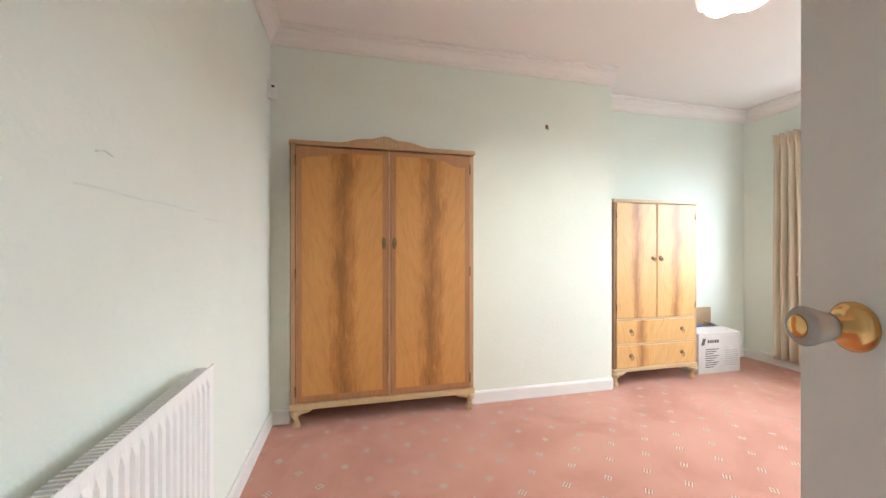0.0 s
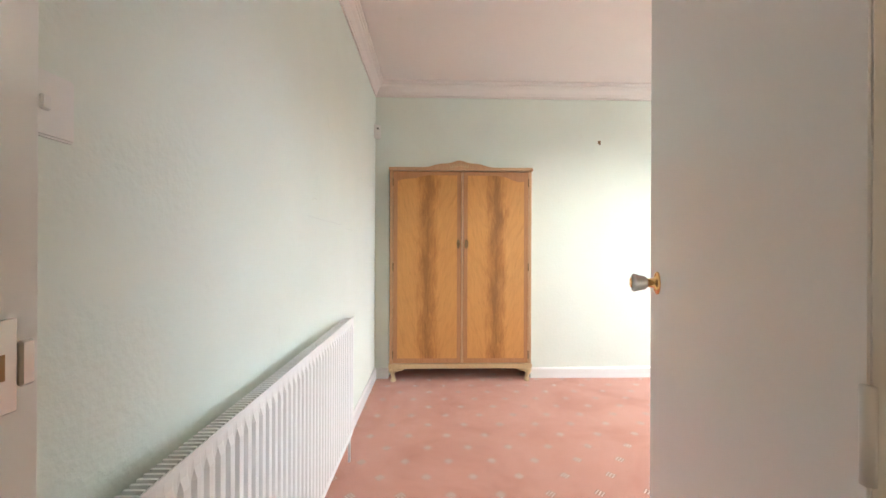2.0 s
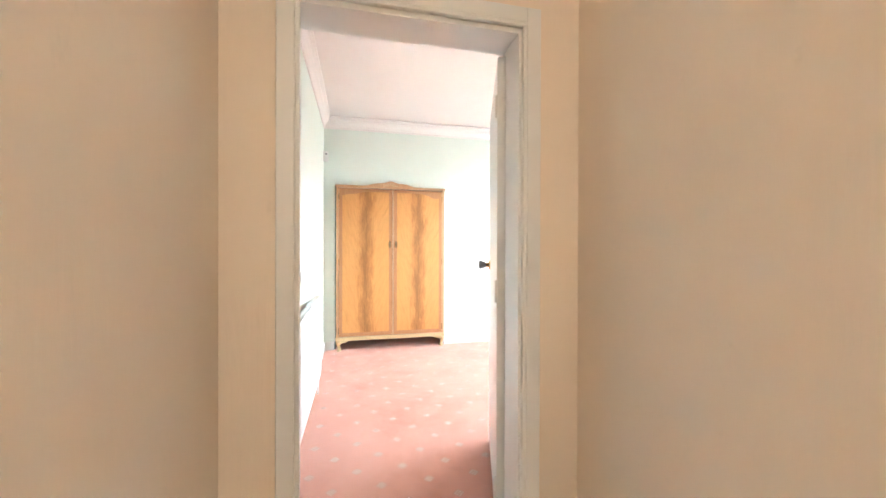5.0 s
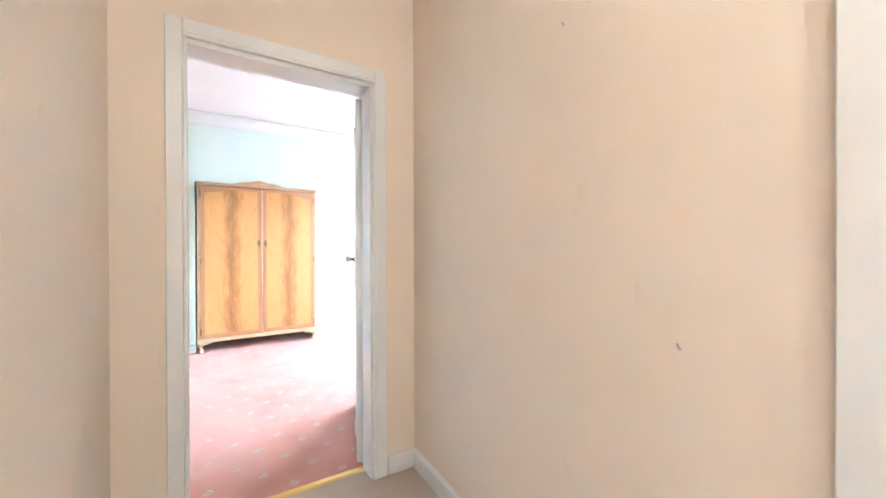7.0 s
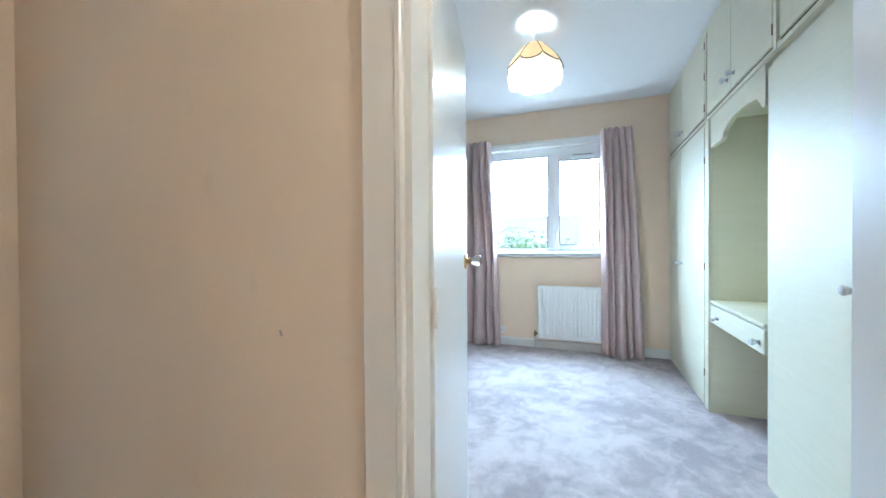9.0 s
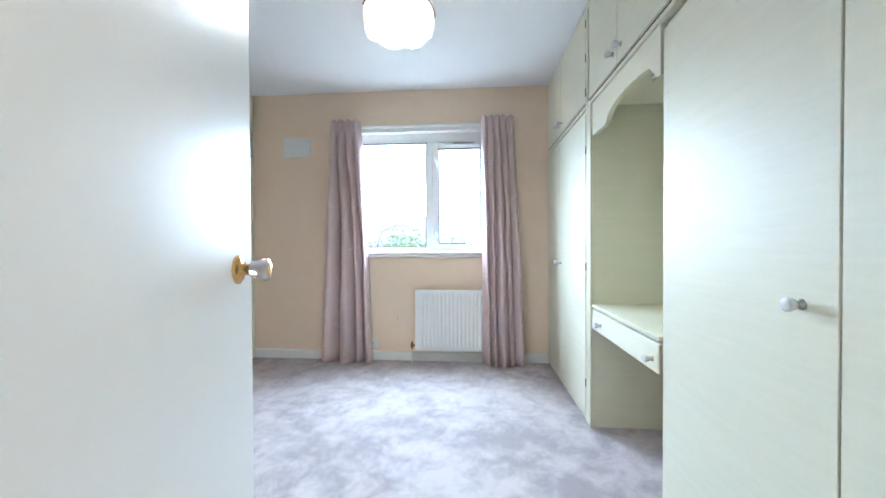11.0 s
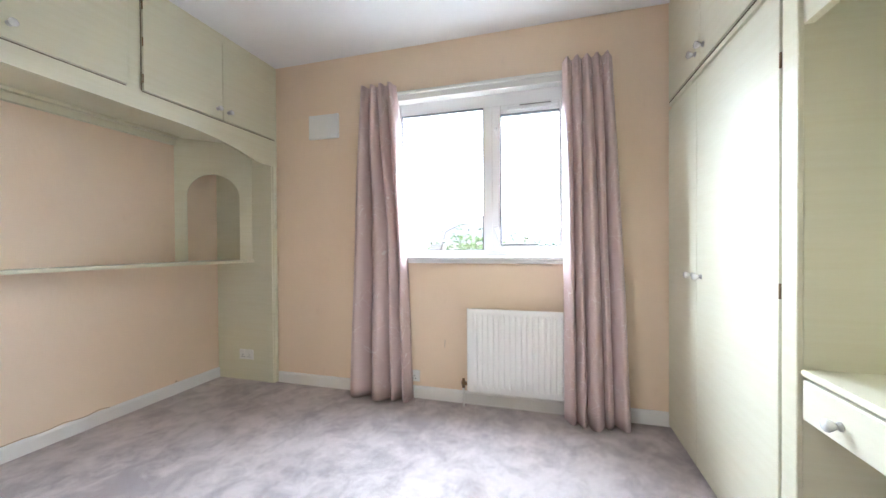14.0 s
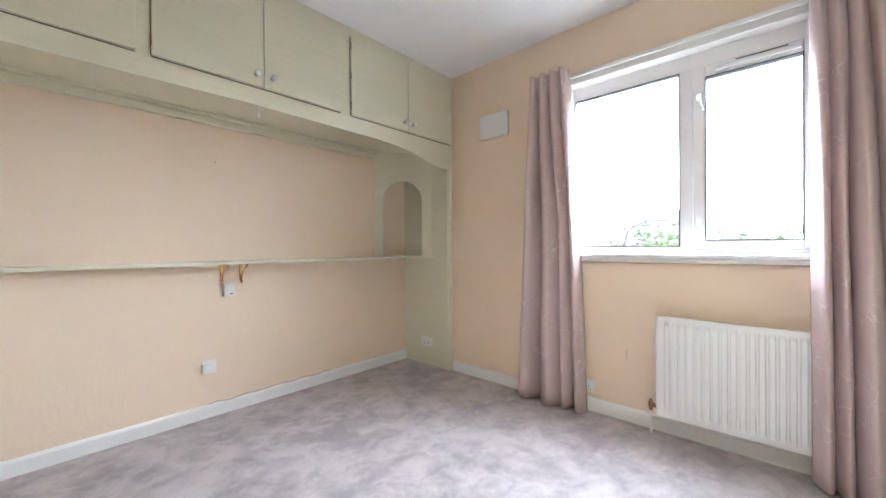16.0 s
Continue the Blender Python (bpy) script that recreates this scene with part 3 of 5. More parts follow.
def strike(at, axis, label):
    """A painted strike plate with its keeper slot."""
    root = thing("strike_plate", at, label, "strike plate")
    x, y, z = at
    if axis == "x":
        part("plate", box(x, x + 0.003, y - 0.016, y + 0.016, z - 0.04, z + 0.04, 0.001), "white" if x > 0 else "steel", root)
        part("slot", box(x + 0.0005, x + 0.0036, y - 0.006, y + 0.006, z - 0.011, z + 0.011), "old_brass", root)
        part("lip", box(x, x + 0.006, y + 0.016, y + 0.028, z - 0.02, z + 0.02, 0.002), "steel", root)
    else:
        part("plate", box(x - 0.016, x + 0.016, y, y + 0.003, z - 0.04, z + 0.04, 0.001), "white", root)
        part("slot", box(x - 0.008, x + 0.008, y + 0.0005, y + 0.0036, z - 0.014, z + 0.014), "white", root)
    return root


strike((-0.4453, -0.022, 1.08), "x", "steel strike plate let into the white door lining")
strike((0.618, -2.5845, 1.05), "y", "paint-covered strike plate on the white door lining")


def wall_plate(name, at, normal, w, h, label, category, mat="plastic", d=0.01, extras=()):
    """A switch or socket plate on a wall. extras: (part, u, v, w, h, depth, material) on its face."""
    root = thing(name, at, label, category)
    n = Vector(normal)
    u = Vector((-n.y, n.x, 0))

    def slab(u0, u1, v0, v1, d0, d1, bev):
        bm = box(u0, u1, d0, d1, v0, v1, bev, 2)
        m = Matrix(((u.x, n.x, 0, at[0]), (u.y, n.y, 0, at[1]), (0, 0, 1, at[2]), (0, 0, 0, 1)))
        bmesh.ops.transform(bm, matrix=m, verts=bm.verts)
        bmesh.ops.recalc_face_normals(bm, faces=bm.faces)
        return bm
    part("plate", slab(-w / 2, w / 2, -h / 2, h / 2, 0, d, 0.003), mat, root)
    for nm, cu, cv, ew, eh, ed, em in extras:
        part(nm, slab(cu - ew / 2, cu + ew / 2, cv - eh / 2, cv + eh / 2, d - 0.001, d + ed, min(0.0015, ed * 0.3)), em, root)
    return root


def socket_extras(count):
    out = []
    for i in range(count):
        c = (i - (count - 1) / 2) * 0.062
        out += [("pin_slot", c, -0.002, 0.005, 0.009, 0.0015, "slot"), ("pin_slot", c - 0.011, -0.02, 0.008, 0.005, 0.0015, "slot"), ("pin_slot", c + 0.011, -0.02, 0.008, 0.005, 0.0015, "slot"),
                ("rocker", c + (0.012 if count > 1 else 0), 0.025, 0.012, 0.018, 0.005, "plastic")]
    return out


# ---- pink room ----


def cabriole(bm, x, y, h, sx, sy=-1, w=0.11):
    """A short bracketed cabriole foot under a corner; sx, sy: the way outward."""
    prof = [(0.022, 0.0), (0.026, 0.008), (0.024, 0.02), (0.017, 0.032), (0.016, 0.05), (0.021, h * 0.62), (0.03, h * 0.8), (0.034, h)]
    rings = []
    for r, z in prof:
        k = 1 - z / h
        cx, cy = x + sx * (0.006 * math.sin(k * 6.0)), y + sy * 0.006 * math.sin(k * 6.0)
        rings.append([bm.verts.new((cx + r * math.cos(a), cy + r * math.sin(a), z)) for a in (2 * math.pi * i / 14 for i in range(14))])
    for a, b in zip(rings, rings[1:]):
        for i in range(14):
            bm.faces.new((a[i], a[(i + 1) % 14], b[(i + 1) % 14], b[i]))
    bm.faces.new(rings[0])
    bm.faces.new(rings[-1])
    # the bracket that runs in under the rail
    pts = [(x + sx * 0.03, h), (x + sx * 0.03, h * 0.72), (x - sx * 0.01, h * 0.62), (x - sx * 0.035, h * 0.78), (x - sx * w * 0.75, h * 0.86), (x - sx * w, h)]
    lo = [bm.verts.new((px, y - 0.026, pz)) for px, pz in pts]
    hi = [bm.verts.new((px, y + 0.018, pz)) for px, pz in pts]
    bm.faces.new(lo)
    bm.faces.new(hi)
    for i in range(len(pts)):
        bm.faces.new((lo[i], lo[(i + 1) % len(pts)], hi[(i + 1) % len(pts)], hi[i]))
    bmesh.ops.recalc_face_normals(bm, faces=bm.faces)
    return bm


def scalloped(x0, x1, z0, z1, y0, y1, shoulder):
    """A panel whose upper edge is gently shaped."""
    n = 24
    top = []
    for i in range(n + 1):
        u = i / n
        s = min(1, abs(u - (0.0 if shoulder > 0 else 1.0)) / 0.55)
        dz = -0.055 + 0.05 * (s * s * (3 - 2 * s)) + 0.012 * math.sin(u * math.pi * 4) * (1 - s)
        top.append((x0 + (x1 - x0) * u, z1 + dz))
    return prism([(x0, z0), (x1, z0), *top[::-1]], "y", y0, y1)


def big_wardrobe():
    x0, x1, y, h = -0.478, 0.788, 2.935, 1.905
    mid = (x0 + x1) / 2 + 0.012
    w = thing("wardrobe", (mid, y + 0.25, 0), "tall two-door figured walnut wardrobe with a carved crest", "wardrobe")
    z0, z1 = 0.165, 1.868
    part("side_panel", box(x0, x0 + 0.03, y, y + 0.5, 0.12, h - 0.02, 0.003), "carcass", w)
    part("side_panel", box(x1 - 0.03, x1, y, y + 0.5, 0.12, h - 0.02, 0.003), "carcass", w)
    part("back_panel", box(x0 + 0.031, x1 - 0.031, y + 0.485, y + 0.5, 0.14, h - 0.03), "side_wood", w)
    part("bottom_rail", box(x0 - 0.006, x1 + 0.006, y - 0.012, y + 0.49, 0.118, 0.16, 0.006, 2), "foot", w, "pale moulded bottom rail")
    part("top_panel", box(x0 - 0.01, x1 + 0.01, y - 0.016, y + 0.5, h - 0.03, h, 0.006, 2), "carcass", w)
    # carved crest along the middle of the top
    n = 48
    pts = []
    for i in range(n + 1):
        u = -1 + 2 * i / n
        bump_z = 0.05 * math.cos(u * math.pi / 2) ** 1.3 + 0.010 * math.cos(u * 9.4) * (1 - abs(u))
        pts.append((mid - 0.03 + u * 0.3, h - 0.002 + max(0.0, bump_z)))
    part("crest", prism([(mid - 0.33, h - 0.03), *pts, (mid + 0.27, h - 0.03)], "y", y - 0.024, y + 0.004), "carcass", w, "carved walnut crest")
    bm = bmesh.new()
    for i in range(-4, 5):
        bmesh.ops.create_uvsphere(bm, u_segments=10, v_segments=6, radius=0.5, matrix=pose(mid - 0.03 + i * 0.019, y - 0.025, h + 0.02 - abs(i) * 0.004, 0, i * 9, 0) @ Matrix.Diagonal((0.015, 0.012, 0.034, 1)))
    part("carving", bm, "foot", w, "pale carved shell ornament", True)
    for a, b, s in ((x0 + 0.032, mid - 0.009, 1), (mid + 0.009, x1 - 0.032, -1)):
        d = part("door", box(a, b, y - 0.006, y + 0.016, z0, z1, 0.003), "band", w, "crossbanded walnut door")
        cx = (a + b) / 2
        part("veneer_panel", scalloped(a + 0.038, b - 0.038, z0 + 0.045, z1 - 0.03, y - 0.0085, y - 0.004, s), "flame", d, "figured walnut veneer panel", origin=(cx, y - 0.006, 1.0 + 0.13 * s))
        hx = b - 0.028 if s > 0 else a + 0.028
        plate = lathe([(0, 0), (0.5, 0), (0.5, 0.1), (0.36, 0.24), (0, 0.3)], Matrix.Translation((hx, y - 0.0062, 1.225)) @ Matrix.Rotation(radians(90), 4, "X") @ Matrix.Diagonal((0.032, 0.085, 0.02, 1)), 16)
        part("handle_plate", plate, "old_brass", d, "tarnished brass escutcheon", True)
        part("handle", rod([(hx, y - 0.012, 1.248), (hx - 0.01, y - 0.024, 1.235), (hx - 0.011, y - 0.027, 1.215), (hx, y - 0.026, 1.2), (hx + 0.011, y - 0.027, 1.215), (hx + 0.01, y - 0.024, 1.235), (hx, y - 0.012, 1.248)], 0.0035), "old_brass", d, "tarnished brass drop pull", True)
        ox = a - 0.002 if s > 0 else b + 0.002
        for hz in (0.24, 1.02, 1.77):
            part("hinge", rod([(ox, y - 0.008, hz - 0.035), (ox, y - 0.008, hz + 0.035)], 0.005), "old_brass", d, "dark brass hinge", True)
    part("centre_bead", prism([(mid - 0.0065, y + 0.004), (mid - 0.0065, y - 0.007), (mid, y - 0.011), (mid + 0.0065, y - 0.007), (mid + 0.0065, y + 0.004)], "z", z0, z1), "carcass", w, "pale closing bead")
    for fx, s in ((x0 + 0.03, -1), (x1 - 0.03, 1)):
        part("foot", cabriole(bmesh.new(), fx, y + 0.016, 0.119, s), "foot", w, "pale cabriole foot", True)
        part("foot", cabriole(bmesh.new(), fx, y + 0.45, 0.119, s, 1), "foot", w, "pale cabriole foot", True)
    return w


big_wardrobe()


def tallboy():
    x0, x1, y, h = 2.095, 2.98, 3.062, 1.617
    mid = (x0 + x1) / 2
    w = thing("tallboy", (mid, y + 0.2, 0), "small walnut tallboy with two doors over two drawers", "cupboard")
    part("side_panel", box(x0, x0 + 0.025, y, y + 0.4, 0.12, h - 0.016, 0.003), "side_wood", w)
    part("side_panel", box(x1 - 0.025, x1, y, y + 0.4, 0.12, h - 0.016, 0.003), "carcass", w)
    part("back_panel", box(x0 + 0.026, x1 - 0.026, y + 0.388, y + 0.4, 0.13, h - 0.03), "side_wood", w)
    part("top_panel", box(x0 - 0.008, x1 + 0.008, y - 0.012, y + 0.4, h - 0.028, h, 0.007, 2), "foot", w, "pale moulded top")
    part("bottom_rail", box(x0 - 0.004, x1 + 0.004, y - 0.006, y + 0.39, 0.118, 0.15, 0.005), "foot", w)
    for z in (0.352, 0.568):
        part("rail", box(x0 + 0.0255, x1 - 0.0255, y - 0.003, y + 0.386, z - 0.008, z + 0.008, 0.002), "foot", w)
    for a, b, s in ((x0 + 0.027, mid - 0.004, 1), (mid + 0.004, x1 - 0.027, -1)):
        d = part("door", box(a, b, y - 0.006, y + 0.014, 0.579, h - 0.033, 0.003), "flame_pale", w, "glossy figured walnut door", origin=((a + b) / 2, y, 0.9 + 0.2 * s))
        hx = b - 0.035 if s > 0 else a + 0.035
        part("handle_plate", lathe([(0, 0), (0.022, 0), (0.02, 0.004), (0, 0.006)], Matrix.Translation((hx, y - 0.0062, 1.105)) @ Matrix.Rotation(radians(90), 4, "X")), "old_brass", d, "round tarnished brass plate", True)
        part("handle", rod([(hx, y - 0.012, 1.11), (hx - 0.012, y - 0.022, 1.098), (hx - 0.008, y - 0.024, 1.08), (hx + 0.008, y - 0.024, 1.08), (hx + 0.012, y - 0.022, 1.098), (hx, y - 0.012, 1.11)], 0.0035), "old_brass", d, "tarnished brass drop pull", True)
        ox = a - 0.001 if s > 0 else b + 0.001
        for hz in (0.68, 1.48):
            part("hinge", rod([(ox, y - 0.007, hz - 0.03), (ox, y - 0.007, hz + 0.03)], 0.004), "old_brass", d, "dark brass hinge", True)
    for za, zb, k in ((0.154, 0.342, 0.0), (0.362, 0.558, 0.3)):
        d = part("drawer", box(x0 + 0.027, x1 - 0.027, y - 0.006, y + 0.3, za, zb, 0.003), "flame_pale", w, "figured walnut drawer front", origin=(mid - 0.16, y, za - k))
        for hx in (mid - 0.27, mid + 0.27):
            zz = (za + zb) / 2 + 0.01
            part("handle_plate", lathe([(0, 0), (0.019, 0), (0.017, 0.004), (0, 0.006)], Matrix.Translation((hx, y - 0.0062, zz)) @ Matrix.Rotation(radians(90), 4, "X")), "old_brass", d, "round tarnished brass plate", True)
            part("handle", rod([(hx, y - 0.012, zz + 0.004), (hx - 0.012, y - 0.022, zz - 0.012), (hx - 0.008, y - 0.024, zz - 0.032), (hx + 0.008, y - 0.024, zz - 0.032), (hx + 0.012, y - 0.022, zz - 0.012), (hx, y - 0.012, zz + 0.004)], 0.0035), "old_brass", d, "tarnished brass drop pull", True)
    for fx, s in ((x0 + 0.028, -1), (x1 - 0.028, 1)):
        part("foot", cabriole(bmesh.new(), fx, y + 0.016, 0.119, s, w=0.09), "foot", w, "pale cabriole foot", True)
        part("foot", cabriole(bmesh.new(), fx, y + 0.36, 0.119, s, 1, w=0.09), "foot", w, "pale cabriole foot", True)
    return w


tallboy()


def text_on(name, words, size, at, rot, mat, parent, label=""):
    c = bpy.data.curves.new(name, "FONT")
    c.body, c.size, c.extrude = words, size, 0.0004
    c.materials.append(M[mat])
    ob = new(name, c)
    ob.matrix_world = Matrix.Translation(Vector(at) - parent.location) @ Euler([radians(a) for a in rot]).to_matrix().to_4x4()
    ob.parent = parent
    if label:
        ob["label"] = label
    return ob


def carton():
    x0, x1, y0, y1, h = 3.085, 3.585, 3.135, 3.44, 0.375
    c = thing("cardboard_box", ((x0 + x1) / 2, (y0 + y1) / 2, 0), "open white printed cardboard box with its back flap up", "box")
    t = 0.005
    part("body", multi((x0, x1, y0, y0 + t, 0, h), (x0, x1, y1 - t, y1, 0, h), (x0, x0 + t, y0 + t, y1 - t, 0, h), (x1 - t, x1, y0 + t, y1 - t, 0, h), (x0 + t, x1 - t, y0 + t, y1 - t, 0, t)), "carton_white", c, "white printed card sides")
    part("back_flap", box(x0, x1, y1 - t, y1, h, h + 0.2, 0.001), "carton_brown", c, "raised brown inner flap")
    f = sheet([[(x0 + 0.01, y0 + 0.001, h), (x1, y0 + 0.001, h)], [(x0 + 0.03, y0 + 0.15, h + 0.03), (x1 - 0.02, y0 + 0.15, h + 0.025)]], 0.004)
    part("front_flap", f, "carton_white", c, "folded front flap")
    part("side_flap", sheet([[(x1 - 0.003, y0 + 0.16, h), (x1 - 0.003, y1 - 0.01, h)], [(x1 - 0.1, y0 + 0.17, h + 0.05), (x1 - 0.09, y1 - 0.02, h + 0.06)]], 0.004), "carton_white", c)
    yy = y0 - 0.0006
    part("logo_mark", prism([(x0 + 0.03, 0.27), (x0 + 0.065, 0.27), (x0 + 0.085, 0.335), (x0 + 0.05, 0.335)], "y", yy - 0.0004, yy + 0.0005), "ink", c, "dark slanted printed mark")
    bm = bmesh.new()
    for i in range(5):
        B(bm, x0 + 0.105 + i * 0.028, x0 + 0.127 + i * 0.028, yy - 0.0004, yy + 0.0005, 0.288, 0.318)
    part("logo_bars", bm, "ink", c, "dark printed name as plain bars")
    bm = bmesh.new()
    for i in range(9):
        z = 0.225 - i * 0.021
        B(bm, x0 + 0.08, x0 + 0.24 - 0.03 * (i % 3), yy - 0.0004, yy + 0.0005, z, z + 0.008)
    part("print_lines", bm, "ink", c, "small dark printed lines")
    bm = bmesh.new()
    for i in range(8):
        z = 0.205 - i * 0.02
        B(bm, x0 + 0.31, x0 + 0.47, yy - 0.0004, yy + 0.0005, z, z + 0.006)
    part("print_block", bm, "grey_ink", c, "pale grey printed lines")
    part("paper_label", box(x0 + 0.2, x0 + 0.3, y1 - t - 0.001, y1 - t, h + 0.1, h + 0.13), "paper", c, "small white label")
    p = thing("plastic_bag", ((x0 + x1) / 2, y0 + 0.2, h - 0.06), "crumpled white and blue packaging in the cardboard box", "packaging")
    grid = []
    for j in range(9):
        grid.append([(x0 + 0.03 + i * 0.044, y0 + 0.12 + j * 0.02, h - 0.03 + 0.04 * noise.noise((i * 0.9, j * 0.9, 3))) for i in range(10)])
    part("sheet", sheet(grid, 0.003), "paper", p, "crumpled white sheet", True)
    part("strip", rod([(x0 + 0.06, y0 + 0.17, h + 0.02), (x0 + 0.14, y0 + 0.19, h + 0.03), (x0 + 0.24, y0 + 0.18, h + 0.035)], 0.009), "blue", p, "blue plastic strip", True)


carton()


def radiator(x_front, back, a0, a1, z0, z1, facing, pitch, label, mat="rad"):
    """A pressed steel panel radiator along y; facing: the way its front looks along x."""
    s = facing
    y0, y1 = min(a0, a1), max(a0, a1)
    r = thing("radiator", ((x_front + back) / 2, (y0 + y1) / 2, z0), label, "radiator")
    n = int((y1 - y0 - 0.05) / pitch)
    pts = [(y0, 0.0), (y0 + 0.012, 0.004), (y0 + 0.022, 0.004)]
    start = y0 + (y1 - y0 - n * pitch) / 2
    for i in range(n):
        c = start + i * pitch
        pts += [(c + pitch * 0.12, 0.004), (c + pitch * 0.28, 0.0115), (c + pitch * 0.72, 0.0115), (c + pitch * 0.88, 0.004)]
    pts += [(y1 - 0.022, 0.004), (y1 - 0.012, 0.004), (y1, 0.0)]
    bm = bmesh.new()
    rows = []
    for z, k in ((z0, 0.0), (z0 + 0.012, 0.0), (z0 + 0.03, 0.2), (z0 + 0.05, 1.0), (z1 - 0.05, 1.0), (z1 - 0.03, 0.2), (z1 - 0.012, 0.0), (z1, 0.0)):
        rows.append([bm.verts.new((x_front - s * (0.016 - min(d, 0.004) - (d - min(d, 0.004)) * k), y, z)) for y, d in pts])
    for p, q in zip(rows, rows[1:]):
        for i in range(len(p) - 1):
            bm.faces.new((p[i], p[i + 1], q[i + 1], q[i]))
    bmesh.ops.recalc_face_normals(bm, faces=bm.faces)
    bmesh.ops.solidify(bm, geom=bm.faces[:], thickness=0.003)
    part("front_panel", bm, mat, r, "ribbed white enamel front")
    xa, xb = sorted((x_front - s * 0.02, x_front - s * 0.055))
    part("rear_panel", box(xa, xb, y0 + 0.01, y1 - 0.01, z0 + 0.01, z1 - 0.012, 0.006), mat, r)
    bm = bmesh.new()
    k = int((y1 - y0 - 0.04) / 0.014)
    for i in range(k):
        y = y0 + 0.02 + i * 0.014
        B(bm, xa + 0.001, xb - 0.001, y, y + 0.005, z1 - 0.011, z1 - 0.003)
    part("top_grille", bm, mat, r, "slotted top grille")
    for y in (y0 + 0.12, y1 - 0.12):
        p, q = sorted((x_front - s * 0.056, back))
        part("bracket", box(p, q, y - 0.015, y + 0.015, z0 + 0.05, z1 - 0.05, 0.002), mat, r)
    for y, d in ((y0, -1), (y1, 1)):
        part("end_plug", lathe([(0, 0), (0.013, 0), (0.013, 0.01), (0.009, 0.014), (0, 0.014)], Matrix.Translation((x_front - s * 0.035, y - d * 0.012, z1 - 0.03)) @ Matrix.Rotation(radians(-90 * d), 4, "X"), 10), mat, r)
    return r


def valve(at, top, label, parent=None):
    x, y, z = at
    v = thing("radiator_valve", (x, y, 0), label, "valve")
    part("tail_pipe", rod([(x, y, -0.002), (x, y, z - 0.02)], 0.0075), "white", v, "white painted pipe", True)
    part("body", lathe([(0, -0.03), (0.011, -0.03), (0.011, -0.012), (0.015, -0.01), (0.015, 0.014), (0.01, 0.018), (0.008, 0.035), (0, 0.036)], Matrix.Translation((x, y, z)), 12), "copper", v, "aged brass valve body", True)
    part("union_nut", lathe([(0, 0), (0.012, 0), (0.012, 0.03), (0, 0.03)], Matrix.Translation((x, y, z)) @ Matrix.Rotation(radians(90 * top), 4, "X"), 6), "copper", v)
    return v


radiator(-0.515, -0.62, 0.12, 1.72, 0.165, 0.805, 1, 0.037, "long white ribbed panel radiator below the mint wall")
valve((-0.55, 1.715, 0.2), 1, "painted radiator valve on a white pipe")
wall_plate("light_switch", (-0.62, 0.175, 1.375), (1, 0, 0), 0.09, 0.09, "white light switch plate on the mint wall", "switch", extras=[("rocker", 0, 0, 0.012, 0.02, 0.006, "grey_plastic")])
wall_plate("alarm_sensor", (-0.605, 2.975, 2.225), (0.5, -0.866, 0), 0.062, 0.115, "small white wall sensor near the corner", "sensor", d=0.035, extras=[("lens", 0, 0.024, 0.02, 0.014, 0.002, "slot"), ("rocker", 0, -0.025, 0.03, 0.03, 0.002, "grey_plastic")])
hk = thing("picture_hook", (1.44, 3.03, 2.16), "small brass picture hook on the mint wall", "hook")
part("plate", box(1.428, 1.452, 3.026, 3.03, 2.155, 2.185, 0.001), "old_brass", hk)
part("hook", rod([(1.44, 3.024, 2.16), (1.44, 3.02, 2.145), (1.44, 3.008, 2.143), (1.44, 3.004, 2.152)], 0.003), "old_brass", hk, "", True)


def scratch(name, pts, r, mat, label):
    ob = finish(name, rod(pts, r, 5), mat)
    return tagged(ob, label, "wall mark")


scratch("wall_scuff", [(-0.6197, 1.30, 1.397), (-0.6192, 1.33, 1.406), (-0.6197, 1.36, 1.40)], 0.002, "cornice_shade", "short grey scuff on the mint wall")
scratch("wall_scuff", [(-0.6203 + 0.0006 * math.sin(i * 1.7), 1.234 + 0.048 * i, 1.318 + 0.002 * math.sin(i)) for i in range(13)], 0.0022, "cornice_shade", "long faint scuff line on the mint wall")
scratch("wall_scuff", [(-0.6197, 1.9, 1.30), (-0.6195, 2.1, 1.30)], 0.001, "cornice_shade", "faint scuff on the mint wall")


